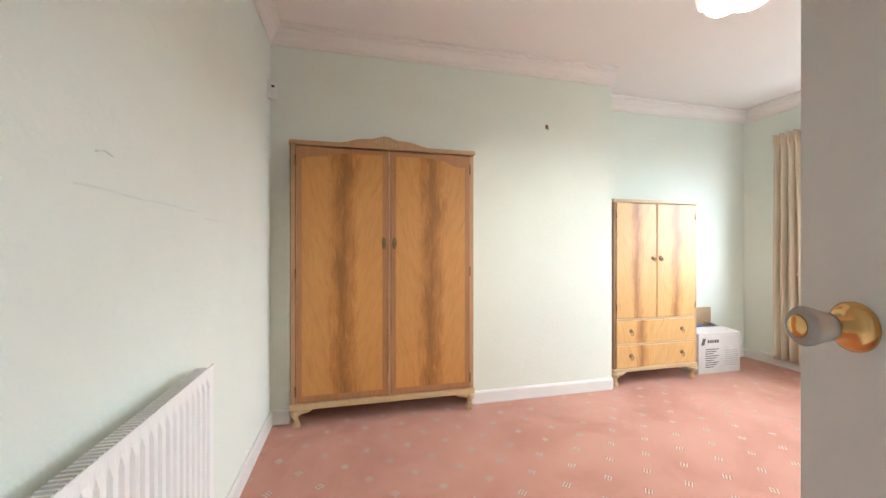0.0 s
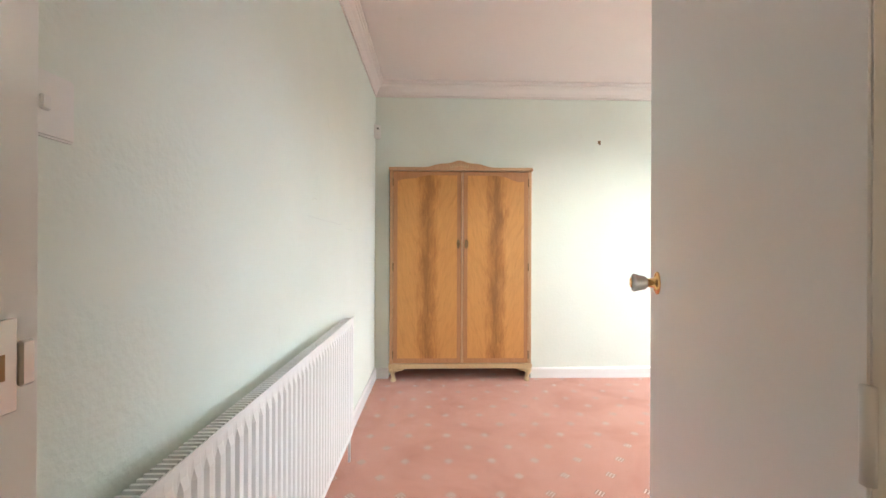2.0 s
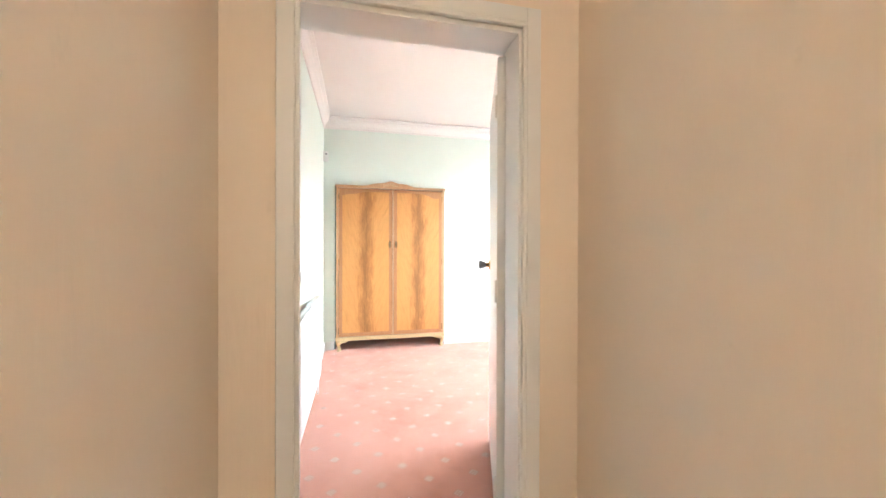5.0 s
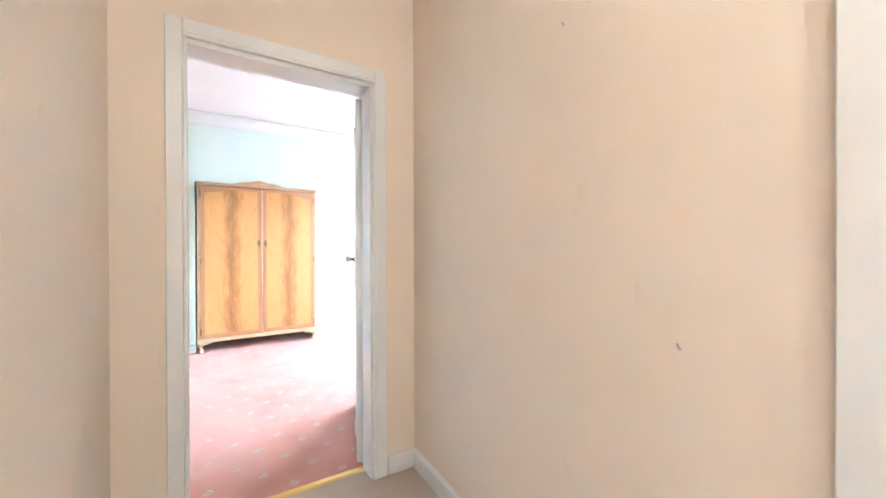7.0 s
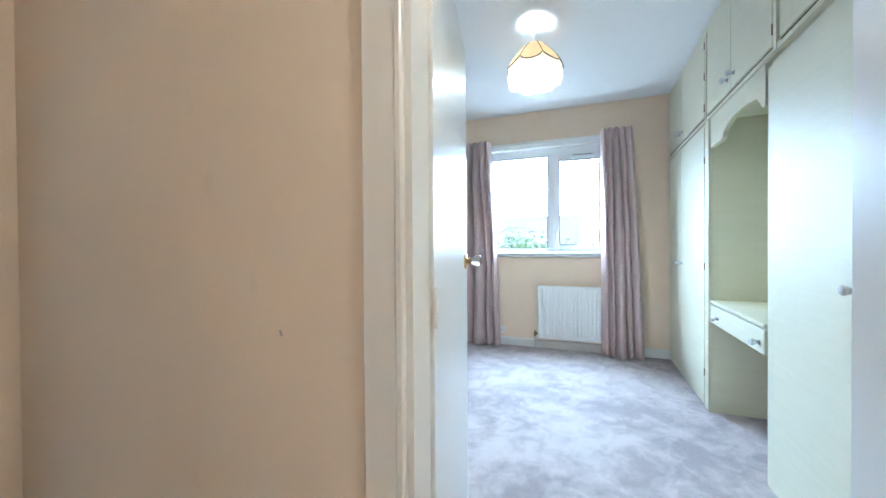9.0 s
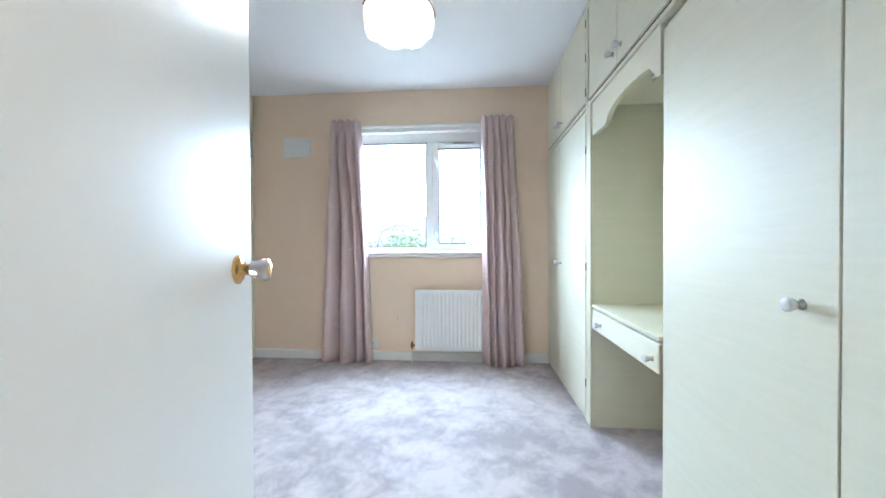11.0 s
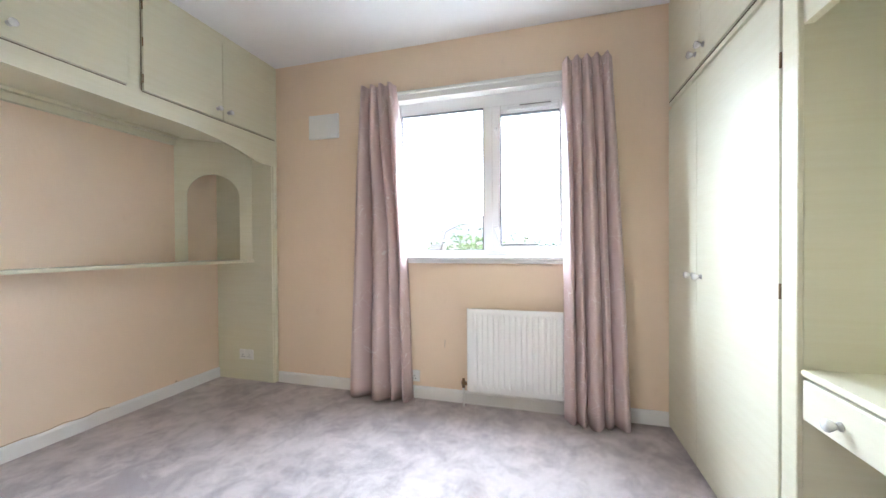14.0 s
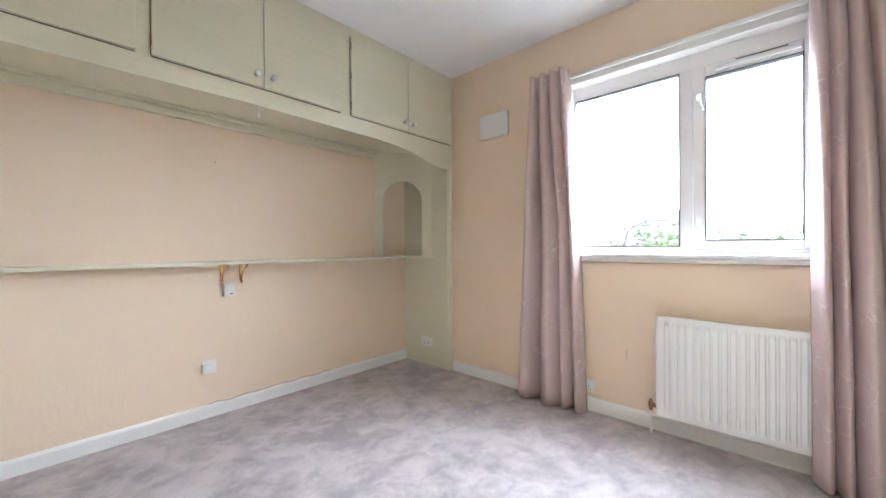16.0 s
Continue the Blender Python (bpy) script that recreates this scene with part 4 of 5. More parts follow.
def curtain(name, anchor, axis, top_a, top_b, bot_a, bot_b, depth, z_top, z_bot, folds, mat, label, toward, lean=0.0, seed=0):
    """A pleated curtain. It hangs along axis from top_a to top_b, flaring to bot_a, bot_b; toward: the way its front looks."""
    rnd = random.Random(seed)
    c = thing(name, ((anchor if axis == "y" else (top_a + top_b) / 2), ((top_a + top_b) / 2 if axis == "y" else anchor), z_bot), label, "curtain")
    n, rows = folds * 22, 44
    height = z_top - z_bot
    # uneven widths and depths of the folds, settling lower down
    width = [rnd.uniform(0.55, 1.6) for _ in range(folds)]
    edges = [sum(width[:k]) / sum(width) for k in range(folds + 1)]
    amp = [rnd.uniform(0.7, 1.35) for _ in range(folds)]
    drift = [rnd.uniform(-0.25, 0.25) for _ in range(folds)]

    def smooth(a, b, q):
        q = min(1.0, max(0.0, (q - a) / (b - a)))
        return q * q * (3 - 2 * q)
    grid = []
    for j in range(rows + 1):
        v = (j / rows) ** 1.5
        z = z_top + (z_bot - z_top) * v
        h = height * v
        head = 1 - smooth(0.05, 0.16, h)
        settle = smooth(0.1, 1.1, h)
        line = []
        for i in range(n + 1):
            u = i / n
            k = min(int(u * folds), folds - 1)
            q = u * folds - k
            # each fold is a rounded ridge between two sharp creases
            lean_q = min(1.0, max(0.0, q + drift[k] * settle * math.sin(math.pi * q) * 0.8))
            ridge = math.sin(math.pi * lean_q) ** 0.75
            second = 0.10 * settle * max(0.0, math.sin(3 * math.pi * lean_q + 0.6 * k))
            main = depth * amp[k] * (2.0 * ridge - 0.9 - second) * (0.6 + 0.4 * settle)
            finger = 0.014 * abs(math.sin(3 * math.pi * q)) + 0.040 * math.exp(-((q - 0.5) / 0.2) ** 2)
            d = main * (1 - head) + finger * head
            d += 0.004 * noise.noise((u * 7, h * 3, seed)) + 0.25 * depth * noise.noise((u * 2.5, h * 1.2, seed + 9)) * settle
            e = v ** 0.8
            a = top_a + (bot_a - top_a) * e
            b = top_b + (bot_b - top_b) * e
            even = u * (1 - settle) + (edges[k] + (edges[k + 1] - edges[k]) * q) * settle
            pull = -0.16 / folds * math.sin(2 * math.pi * q) * (head * 0.6 + 0.15)
            along = a + (b - a) * (even + pull * min(1.0, 6 * u, 6 * (1 - u)))
            off = anchor + toward * (d + depth + lean * min(1, v * 1.6))
            zz = z + (0.010 * math.sin(u * 9 + seed) if j == rows else 0) + (0.014 * math.exp(-((q - 0.5) / 0.25) ** 2) * head if j < 4 else 0)
            line.append((off, along, zz) if axis == "y" else (along, off, zz))
        grid.append(line)
    part("cloth", sheet(grid, 0.003), mat, c, "", True)
    return c


curtain("curtain", 4.085, "y", 3.16, 2.86, 3.17, 2.83, 0.032, 2.31, 0.09, 5, "curtain_cream", "long cream pleated curtain at the pink room's window", -1, seed=4)
# window of the pink room
w1 = tagged(new("window_1"), "white framed window in the pink room", "window", kind="structure")
w1.location = (4.24, 1.95, 0.95)
part("window_frame", multi((4.215, 4.265, 0.95, 1.01, 0.95, 2.25), (4.215, 4.265, 2.89, 2.95, 0.95, 2.25), (4.215, 4.265, 1.01, 2.89, 0.95, 1.02), (4.215, 4.265, 1.01, 2.89, 2.18, 2.25), (4.215, 4.265, 1.92, 1.98, 1.02, 2.18)), "upvc", w1)
for a, b in ((1.01, 1.92), (1.98, 2.89)):
    g = part("pane", box(4.236, 4.242, a, b, 1.02, 2.18), "glass", w1)
    g.visible_shadow = False
part("window_sill", box(4.05, 4.21, 0.9, 3.0, 0.925, 0.949, 0.006, 2), "white", w1)
part("curtain_rail", box(4.085, 4.1, 0.8, 3.2, 2.27, 2.30, 0.004), "plastic", w1)


def scallop_lamp(at, ceil, label, drop):
    """A pendant with a domed fabric shade in petals: peach above, cream below, brown braid along the edges."""
    x, y, z = at
    L = thing("pendant_lamp", (x, y, ceil), label, "ceiling lamp")
    part("ceiling_medallion", lathe([(0, 0), (0.088, 0), (0.088, -0.004), (0.074, -0.009), (0.05, -0.012), (0, -0.012)], Matrix.Translation((x, y, ceil - 0.0005)), 32), "ceiling_white", L, "flat round plaster disc", True)
    part("ceiling_rose", lathe([(0, 0), (0.038, 0), (0.038, -0.016), (0.03, -0.026), (0.012, -0.034), (0, -0.034)], Matrix.Translation((x, y, ceil - 0.0125)), 24), "plastic", L, "white plastic ceiling rose", True)
    part("flex", rod([(x, y, ceil - 0.045), (x, y, z + 0.16)], 0.0035), "plastic", L)
    part("lampholder", lathe([(0, 0.16), (0.012, 0.16), (0.019, 0.14), (0.019, 0.08), (0, 0.08)], Matrix.Translation((x, y, z)), 16), "plastic", L, "", True)
    petals, R, H = 7, 0.178, 0.262
    rows, cols = 14, petals * 12

    def radius(v):
        return 0.055 + (R - 0.055) * math.sin(min(1, v * 1.35) * math.pi / 2) if v < 0.74 else R * (1 - 0.07 * ((v - 0.74) / 0.26) ** 2)

    def edge(u):
        # lower edge of the peach petals, hanging in scallops
        return 0.44 + 0.19 * abs(math.sin(u * petals * math.pi)) ** 0.7

    def point(u, v, grow=0.0):
        a = 2 * math.pi * u
        lobe = 1 + 0.035 * abs(math.sin(u * petals * math.pi))
        r = radius(v) * lobe + grow
        return (x + r * math.cos(a), y + r * math.sin(a), z + 0.15 - H * v)
    up = [[point(i / cols, edge(i / cols) * j / rows, 0.003) for i in range(cols + 1)] for j in range(rows + 1)]
    part("upper_shade", sheet(up, 0.0015), "shade_peach", L, "peach scalloped upper shade", True)
    dn = [[point(i / cols, (edge(i / cols) - 0.02) * (1 - j / rows) + (0.93 + 0.07 * abs(math.sin(i / cols * petals * math.pi))) * j / rows) for i in range(cols + 1)] for j in range(rows + 1)]
    part("lower_shade", sheet(dn, 0.0015), "shade_cream", L, "glowing cream lower shade", True)
    bm = rod([point(i / cols, edge(i / cols), 0.006) for i in range(cols + 1)], 0.004, 6)
    for k in range(petals):
        rod([point(k / petals, 0.44 * j / 8, 0.006) for j in range(9)], 0.003, 5, bm)
    part("braid", bm, "braid", L, "brown braid trim")
    part("bulb", lathe([(0, 0.085), (0.014, 0.08), (0.018, 0.06), (0.028, 0.035), (0.03, 0.015), (0.022, -0.008), (0, -0.016)], Matrix.Translation((x, y, z - 0.06)), 16), "bulb", L, "lit bulb", True)
    return L


scallop_lamp((1.64, 1.64, 2.45), CEIL1, "lit pendant lamp with a scalloped peach and cream shade", 0)
scallop_lamp((2.41, -1.865, 2.345), CEIL2, "lit pendant lamp with a scalloped peach and cream shade", 0)

# ---- hall ----
hl = thing("hall_pendant", (0.0, -3.0, 2.65), "plain lit hall pendant with a bare bulb", "ceiling lamp")
part("ceiling_rose", lathe([(0, 0), (0.038, 0), (0.038, -0.016), (0.012, -0.03), (0, -0.03)], Matrix.Translation((0.0, -3.0, 2.6495)), 20), "plastic", hl, "", True)
part("flex", rod([(0.0, -3.0, 2.62), (0.0, -3.0, 2.45)], 0.0035), "plastic", hl)
part("lampholder", lathe([(0, 0.06), (0.018, 0.05), (0.019, 0.0), (0, 0.0)], Matrix.Translation((0.0, -3.0, 2.40)), 14), "plastic", hl, "", True)
wall_plate("light_switch", (-0.654, -1.13, 1.345), (1, 0, 0), 0.088, 0.088, "white light switch plate on the cream hall wall", "switch", extras=[("rocker", -0.018, 0, 0.012, 0.022, 0.006, "plastic"), ("screw", 0.03, 0, 0.005, 0.005, 0.001, "grey_plastic")])
for i, (yy, zz) in enumerate(((-1.508, 0.945), (-1.186, 1.83))):
    xx = 0.578 - 0.0305 * (-0.165 - yy) - 0.001
    scratch("wall_plug_hole", [(xx, yy - 0.004, zz - 0.006), (xx - 0.002, yy, zz), (xx, yy + 0.004, zz + 0.007)], 0.003, "grey_ink", "small filled screw hole in the cream wall")

# ---- bedroom: the window ----
w2 = tagged(new("window_2"), "white two-light bedroom window with an opening casement", "window", kind="structure")
w2.location = (4.17, (WY0 + WY1) / 2, WZ0)
FX0, FX1 = 4.165, 4.225
part("window_frame", multi((FX0, FX1, WY0, WY0 + 0.055, WZ0, WZ1), (FX0, FX1, WY1 - 0.055, WY1, WZ0, WZ1), (FX0, FX1, WY0 + 0.055, WY1 - 0.055, WZ0, WZ0 + 0.04), (FX0, FX1, WY0 + 0.055, WY1 - 0.055, WZ1 - 0.095, WZ1),
     (FX0, FX1, -1.85, -1.783, WZ0 + 0.04, WZ1 - 0.095), bevel=0.003), "upvc", w2)
cs = part("casement", multi((FX0 - 0.014, FX1, -1.911, -1.851, 1.095, 2.15), (FX0 - 0.014, FX1, -2.375, -2.317, 1.095, 2.15), (FX0 - 0.014, FX1, -2.316, -1.912, 1.095, 1.145), (FX0 - 0.014, FX1, -2.316, -1.912, 2.085, 2.15), bevel=0.004), "upvc", w2, "white opening casement frame")
for nm, a, b, c, d, par in (("pane", -1.783, -1.15, 1.11, 2.15, w2), ("pane", -2.317, -1.911, 1.145, 2.085, cs)):
    g = part(nm, box(4.19, 4.196, a, b, c, d), "glass", par)
    g.visible_shadow = False
    part("gasket", multi((4.161 if par is w2 else 4.148, 4.19, a, a + 0.005, c, d), (4.161 if par is w2 else 4.148, 4.19, b - 0.005, b, c, d), (4.161 if par is w2 else 4.148, 4.19, a, b, c, c + 0.005), (4.161 if par is w2 else 4.148, 4.19, a, b, d - 0.005, d)), "rubber", par, "dark rubber gasket")
for hz in (1.26, 1.98):
    h = part("casement_handle", multi((4.143, 4.151, -1.895, -1.868, hz - 0.03, hz + 0.03), (4.122, 4.143, -1.888, -1.876, hz - 0.008, hz + 0.008), bevel=0.002), "upvc", cs, "white casement handle")
    part("lever", rod([(4.124, -1.882, hz + 0.005), (4.12, -1.886, hz - 0.03), (4.118, -1.90, hz - 0.085)], [0.008, 0.007, 0.006]), "upvc", cs, "white handle lever", True)
part("trickle_vent", box(4.135, 4.151, -2.31, -1.96, 2.103, 2.128, 0.004), "upvc", w2, "white slotted trickle vent")
part("vent_slot", box(4.134, 4.138, -2.26, -2.05, 2.131, 2.136), "slot", w2, "dark vent slot")
part("reveal_lining", multi((4.0925, FX0, WY0 - 0.0, WY0 + 0.004, WZ0, WZ1), (4.0925, FX0, WY1 - 0.004, WY1, WZ0, WZ1), (4.0925, FX0, WY0 + 0.004, WY1 - 0.004, WZ1 - 0.004, WZ1)), "white", w2, "white painted reveal")
part("window_sill", prism([(FX0, WZ0), (4.06, WZ0), (4.05, WZ0 - 0.004), (4.047, WZ0 - 0.012), (4.047, WZ0 - 0.024), (4.06, WZ0 - 0.03), (4.065, WZ0 - 0.05), (4.0915, WZ0 - 0.055), (4.0915, WZ0 - 0.019), (FX0, WZ0 - 0.019)], "y", WY0 - 0.03, WY1 + 0.04), "white", w2, "white painted moulded sill")
part("head_board", multi((4.066, 4.0915, WY0 - 0.1, WY1 + 0.06, 2.235, 2.292), (4.055, 4.0915, WY0 - 0.1, WY1 + 0.06, 2.2925, 2.303), bevel=0.003), "white", w2, "white painted board above the window")
part("curtain_rail", box(4.035, 4.05, -2.61, -0.90, 2.27, 2.295, 0.004), "plastic", w2, "white plastic curtain rail")
for y in (-0.95, -1.7, -2.55):
    part("rail_bracket", box(4.049, 4.092, y - 0.01, y + 0.01, 2.276, 2.29), "plastic", w2)

curtain("curtain", 4.065, "y", -0.877, -1.163, -0.745, -1.262, 0.055, 2.325, 0.012, 4, "curtain", "dusty mauve satin curtain with pale sprigs hanging to the carpet", -1, seed=2)
curtain("curtain", 4.05, "y", -2.328, -2.624, -2.335, -2.728, 0.048, 2.325, 0.012, 5, "curtain", "dusty mauve satin curtain overlapping the white radiator", -1, seed=7, lean=0.06)
radiator(3.985, 4.092, -2.37, -1.69, 0.125, 0.705, -1, 0.0375, "white ribbed panel radiator below the bedroom window")
valve((4.03, -1.655, 0.165), 1, "aged brass radiator valve on a white pipe")
wall_plate("vent_cover", (4.092, -0.50, 2.11), (-1, 0, 0), 0.272, 0.192, "pale grey blank vent cover on the peach wall", "vent", mat="grey_plastic", d=0.02)
wall_plate("socket", (4.092, -1.262, 0.165), (-1, 0, 0), 0.086, 0.086, "white single socket on the peach wall", "socket", extras=socket_extras(1))
wall_plate("socket", (4.05, 0.262, 0.222), (-1, 0, 0), 0.146, 0.086, "white double socket on the pale green pier", "socket", extras=socket_extras(2))
wall_plate("fused_spur", (2.31, 0.572, 0.335), (0, -1, 0), 0.086, 0.086, "white fused outlet with a small plug on the peach wall", "socket", extras=[("plug", -0.02, -0.004, 0.045, 0.05, 0.035, "plastic"), ("slot", -0.02, 0.005, 0.03, 0.003, 0.0362, "slot")])
wall_plate("light_switch", (2.43, 0.572, 0.838), (0, -1, 0), 0.07, 0.085, "white surface-mounted switch below the shelf", "switch", d=0.032, extras=[("rocker", 0.01, -0.028, 0.025, 0.006, 0.003, "slot")])

# ---- bedroom: bulkhead cupboards, corner niche and shelf ----
pier = structure("trim_pier", multi((4.05, 4.0915, -0.02, 0.5715, 0, 2.0)), "green", "pale green boxed pier in the corner", "pier")
post = finish("trim_post", box(4.03, 4.0918, -0.038, 0.055, 0, 1.83, 0.012, 3), "green")
tagged(post, "pale green rounded corner post", "post", kind="structure")

cab = thing("bulkhead_cupboard", (2.37, 0.27, 1.9), "pale green built-in overhead cupboards with an arched fascia", "cupboard")
FC = 2.37


def fascia_low(x):
    d = abs(x - FC)
    if d > 1.5:
        return 1.815
    u = max(0.0, (d - 0.75) / 0.75)
    return 1.935 - 0.012 * min(1, d / 0.75) - 0.105 * u ** 2.3


low = [(0.65 + 3.4385 * i / 90, fascia_low(0.65 + 3.4385 * i / 90)) for i in range(91)]
part("fascia", prism([*low, (4.0885, CEIL2 - 0.002), (0.65, CEIL2 - 0.002)], "y", -0.035, -0.013), "green", cab, "pale green fascia with an arched lower edge")
part("soffit", box(0.65, 4.088, -0.012, 0.571, 2.005, 2.02), "green", cab, "pale green underside")
part("wall_beam", box(0.65, 3.66, 0.50, 0.571, 1.985, 2.0045, 0.002), "green", cab)
part("wall_batten", box(0.65, 3.66, 0.535, 0.571, 1.94, 1.9845, 0.003), "green", cab, "pale green batten along the wall")


def knob(parent, at, normal):
    n = Vector(normal)
    m = Matrix.Translation(at) @ n.to_track_quat("Z", "Y").to_matrix().to_4x4()
    k = part("knob", lathe([(0, 0.012), (0.008, 0.012), (0.012, 0.018), (0.0165, 0.028), (0.017, 0.034), (0.012, 0.039), (0, 0.0405)], m, 18), "knob_white", parent, "round white acrylic knob", True)
    part("knob_base", lathe([(0, 0), (0.0125, 0), (0.0125, 0.004), (0.0075, 0.007), (0.0075, 0.0125), (0, 0.0125)], m, 16), "steel", parent, "chrome knob base", True)
    return k


def leaf(parent, x0, x1, z0, z1, y, s, knob_at=None, hinge=None, mat="green_v", name="door"):
    """A thin overlay door on a front at y; s: the way it stands proud."""
    lo, hi = sorted((y + s * 0.0015, y + s * 0.018))
    d = part(name, box(x0, x1, lo, hi, z0, z1, 0.002), mat, parent, "pale green painted door")
    if knob_at:
        knob(d, (knob_at[0], y + s * 0.018, knob_at[1]), (0, s, 0))
    if hinge is not None:
        for hz in (z0 + 0.12 * (z1 - z0), z0 + 0.5 * (z1 - z0), z0 + 0.88 * (z1 - z0)):
            part("hinge", rod([(hinge, y + s * 0.017, hz - 0.025), (hinge, y + s * 0.017, hz + 0.025)], 0.004, 6), "old_brass", d, "small brass hinge", True)
    return d


for a, m_, b in ((3.02, 3.545, 4.058), (1.925, 2.437, 2.94), (0.83, 1.35, 1.866)):
    # thin dark strips painted in as shade beside and below the doors
    for g0, g1 in ((a - 0.004, a), (m_ - 0.002, m_ + 0.002)):
        part("gap_shade", box(g0, g1, -0.0362, -0.0352, 2.035, 2.578), "shade_brown", cab)
    part("gap_shade", box(a, b, -0.0362, -0.0352, 2.029, 2.0345), "shade_brown", cab)
    leaf(cab, a, m_ - 0.002, 2.035, 2.578, -0.035, -1, (m_ - 0.045, 2.10), a - 0.003, "green")
    leaf(cab, m_ + 0.002, b, 2.035, 2.578, -0.035, -1, (m_ + 0.045, 2.10), None, "green")

pc = thing("pull_cord", (2.405, -0.03, 1.86), "white light pull cord hanging from the overhead cupboard", "pull cord")
part("cord", rod([(2.405, -0.045, 2.05), (2.405, -0.06, 2.04), (2.404, -0.06, 1.95), (2.402, -0.06, 1.885)], 0.0025, 6), "string", pc)
part("toggle", lathe([(0, 0.03), (0.004, 0.03), (0.008, 0.012), (0.008, 0.0), (0, -0.002)], Matrix.Translation((2.402, -0.06, 1.857)), 10), "plastic", pc, "", True)

# diagonal niche panel across the corner
pn = thing("corner_niche", (3.86, 0.38, 1.035), "pale green corner panel with an arched niche", "niche")
bm = bmesh.new()
P0, P1 = Vector((3.668, 0.5695, 0)), Vector((4.0485, 0.189, 0))
Lp = (P1 - P0).length
na, nb, spring, rise = 0.082, Lp - 0.092, 1.555, 0.183
arch = [(nb, 1.037)] + [((na + nb) / 2 + (nb - na) / 2 * math.cos(a), spring + rise * math.sin(a)) for a in (math.pi * i / 24 for i in range(25))] + [(na, 1.037)]
outer = [(0, 1.037), (0, 2.004), (Lp, 2.004), (Lp, 1.037)]
bm = prism([*outer, *arch], "y", 0, 0.018)
u = (P1 - P0).normalized()
n = Vector((-u.y, u.x, 0))
bmesh.ops.transform(bm, matrix=Matrix(((u.x, n.x, 0, P0.x), (u.y, n.y, 0, P0.y), (0, 0, 1, 0), (0, 0, 0, 1))), verts=bm.verts)
bmesh.ops.recalc_face_normals(bm, faces=bm.faces)
part("arched_panel", bm, "green", pn)

sh = thing("wall_shelf", (2.3, 0.4, 1.02), "long thin pale green shelf along the peach wall", "shelf")
part("board", prism([(0.66, 0.5715), (0.66, 0.45), (2.6, 0.42), (3.3, 0.34), (3.8, 0.24), (4.0, 0.188), (4.0492, 0.172), (4.0492, 0.5715)], "z", 1.014, 1.034), "green", sh)
for bx in (2.39, 2.51):
    br = thing("shelf_bracket", (bx, 0.572, 0.9), "ornate brass shelf bracket below the shelf", "bracket", "brass brackets under the shelf")
    part("wall_arm", box(bx - 0.009, bx + 0.009, 0.566, 0.5718, 0.895, 1.013, 0.002), "brass", br)
    part("shelf_arm", box(bx - 0.009, bx + 0.009, 0.44, 0.5655, 1.007, 1.0135, 0.002), "brass", br)
    part("scroll", rod([(bx, 0.563, 0.905), (bx, 0.55, 0.93), (bx, 0.53, 0.955), (bx, 0.50, 0.975), (bx, 0.47, 0.99), (bx, 0.445, 1.003)], [0.008, 0.006, 0.007, 0.006, 0.006, 0.005]), "brass", br, "", True)
    part("finial", lathe([(0, -0.02), (0.006, -0.016), (0.011, -0.004), (0.006, 0.008), (0, 0.012)], Matrix.Translation((bx, 0.556, 0.893)), 12), "brass", br, "", True)

# ---- bedroom: built-in wardrobes along the south side ----
FY = -2.98


def carcass(w, x0, x1, z0, z1, t=0.018, deep=0.53, closed=True, back=0.0):
    for a, b in ((x0, x0 + t), (x1 - t, x1)):
        part("side_panel", box(a, b, FY - deep, FY - back - 0.001, z0, z1), "green", w)
    part("top_panel", box(x0 + t + 0.0005, x1 - t - 0.0005, FY - deep, FY - back - 0.001, z1 - t, z1), "green", w)
    if closed:
        part("bottom_panel", box(x0 + t + 0.0005, x1 - t - 0.0005, FY - deep, FY - back - 0.001, z0, z0 + t), "green", w)
        part("back_panel", box(x0 + t + 0.0005, x1 - t - 0.0005, FY - deep, FY - deep + 0.01, z0 + t, z1 - t - 0.001), "green", w)


far = thing("fitted_wardrobe", (3.5, FY - 0.27, 0), "pale green fitted wardrobe with two tall doors beside the window wall", "wardrobe")
carcass(far, 2.853, 4.09, 0.0, 2.0)
part("frame_post", box(2.85, 2.928, FY - 0.0005, FY + 0.016, 0.0, 2.0, 0.003), "green", far)
# shade of the door gaps, drawn as dark strips
for g0, g1 in ((2.929, 2.937), (3.631, 3.635)):
    part("gap_shade", box(g0, g1, FY, FY + 0.003, 0.01, 1.985), "shade_brown", far)
leaf(far, 2.939, 3.631, 0.012, 1.972, FY, 1, (3.575, 0.985), 2.934)
leaf(far, 3.635, 4.085, 0.012, 1.972, FY, 1, (3.69, 0.985))

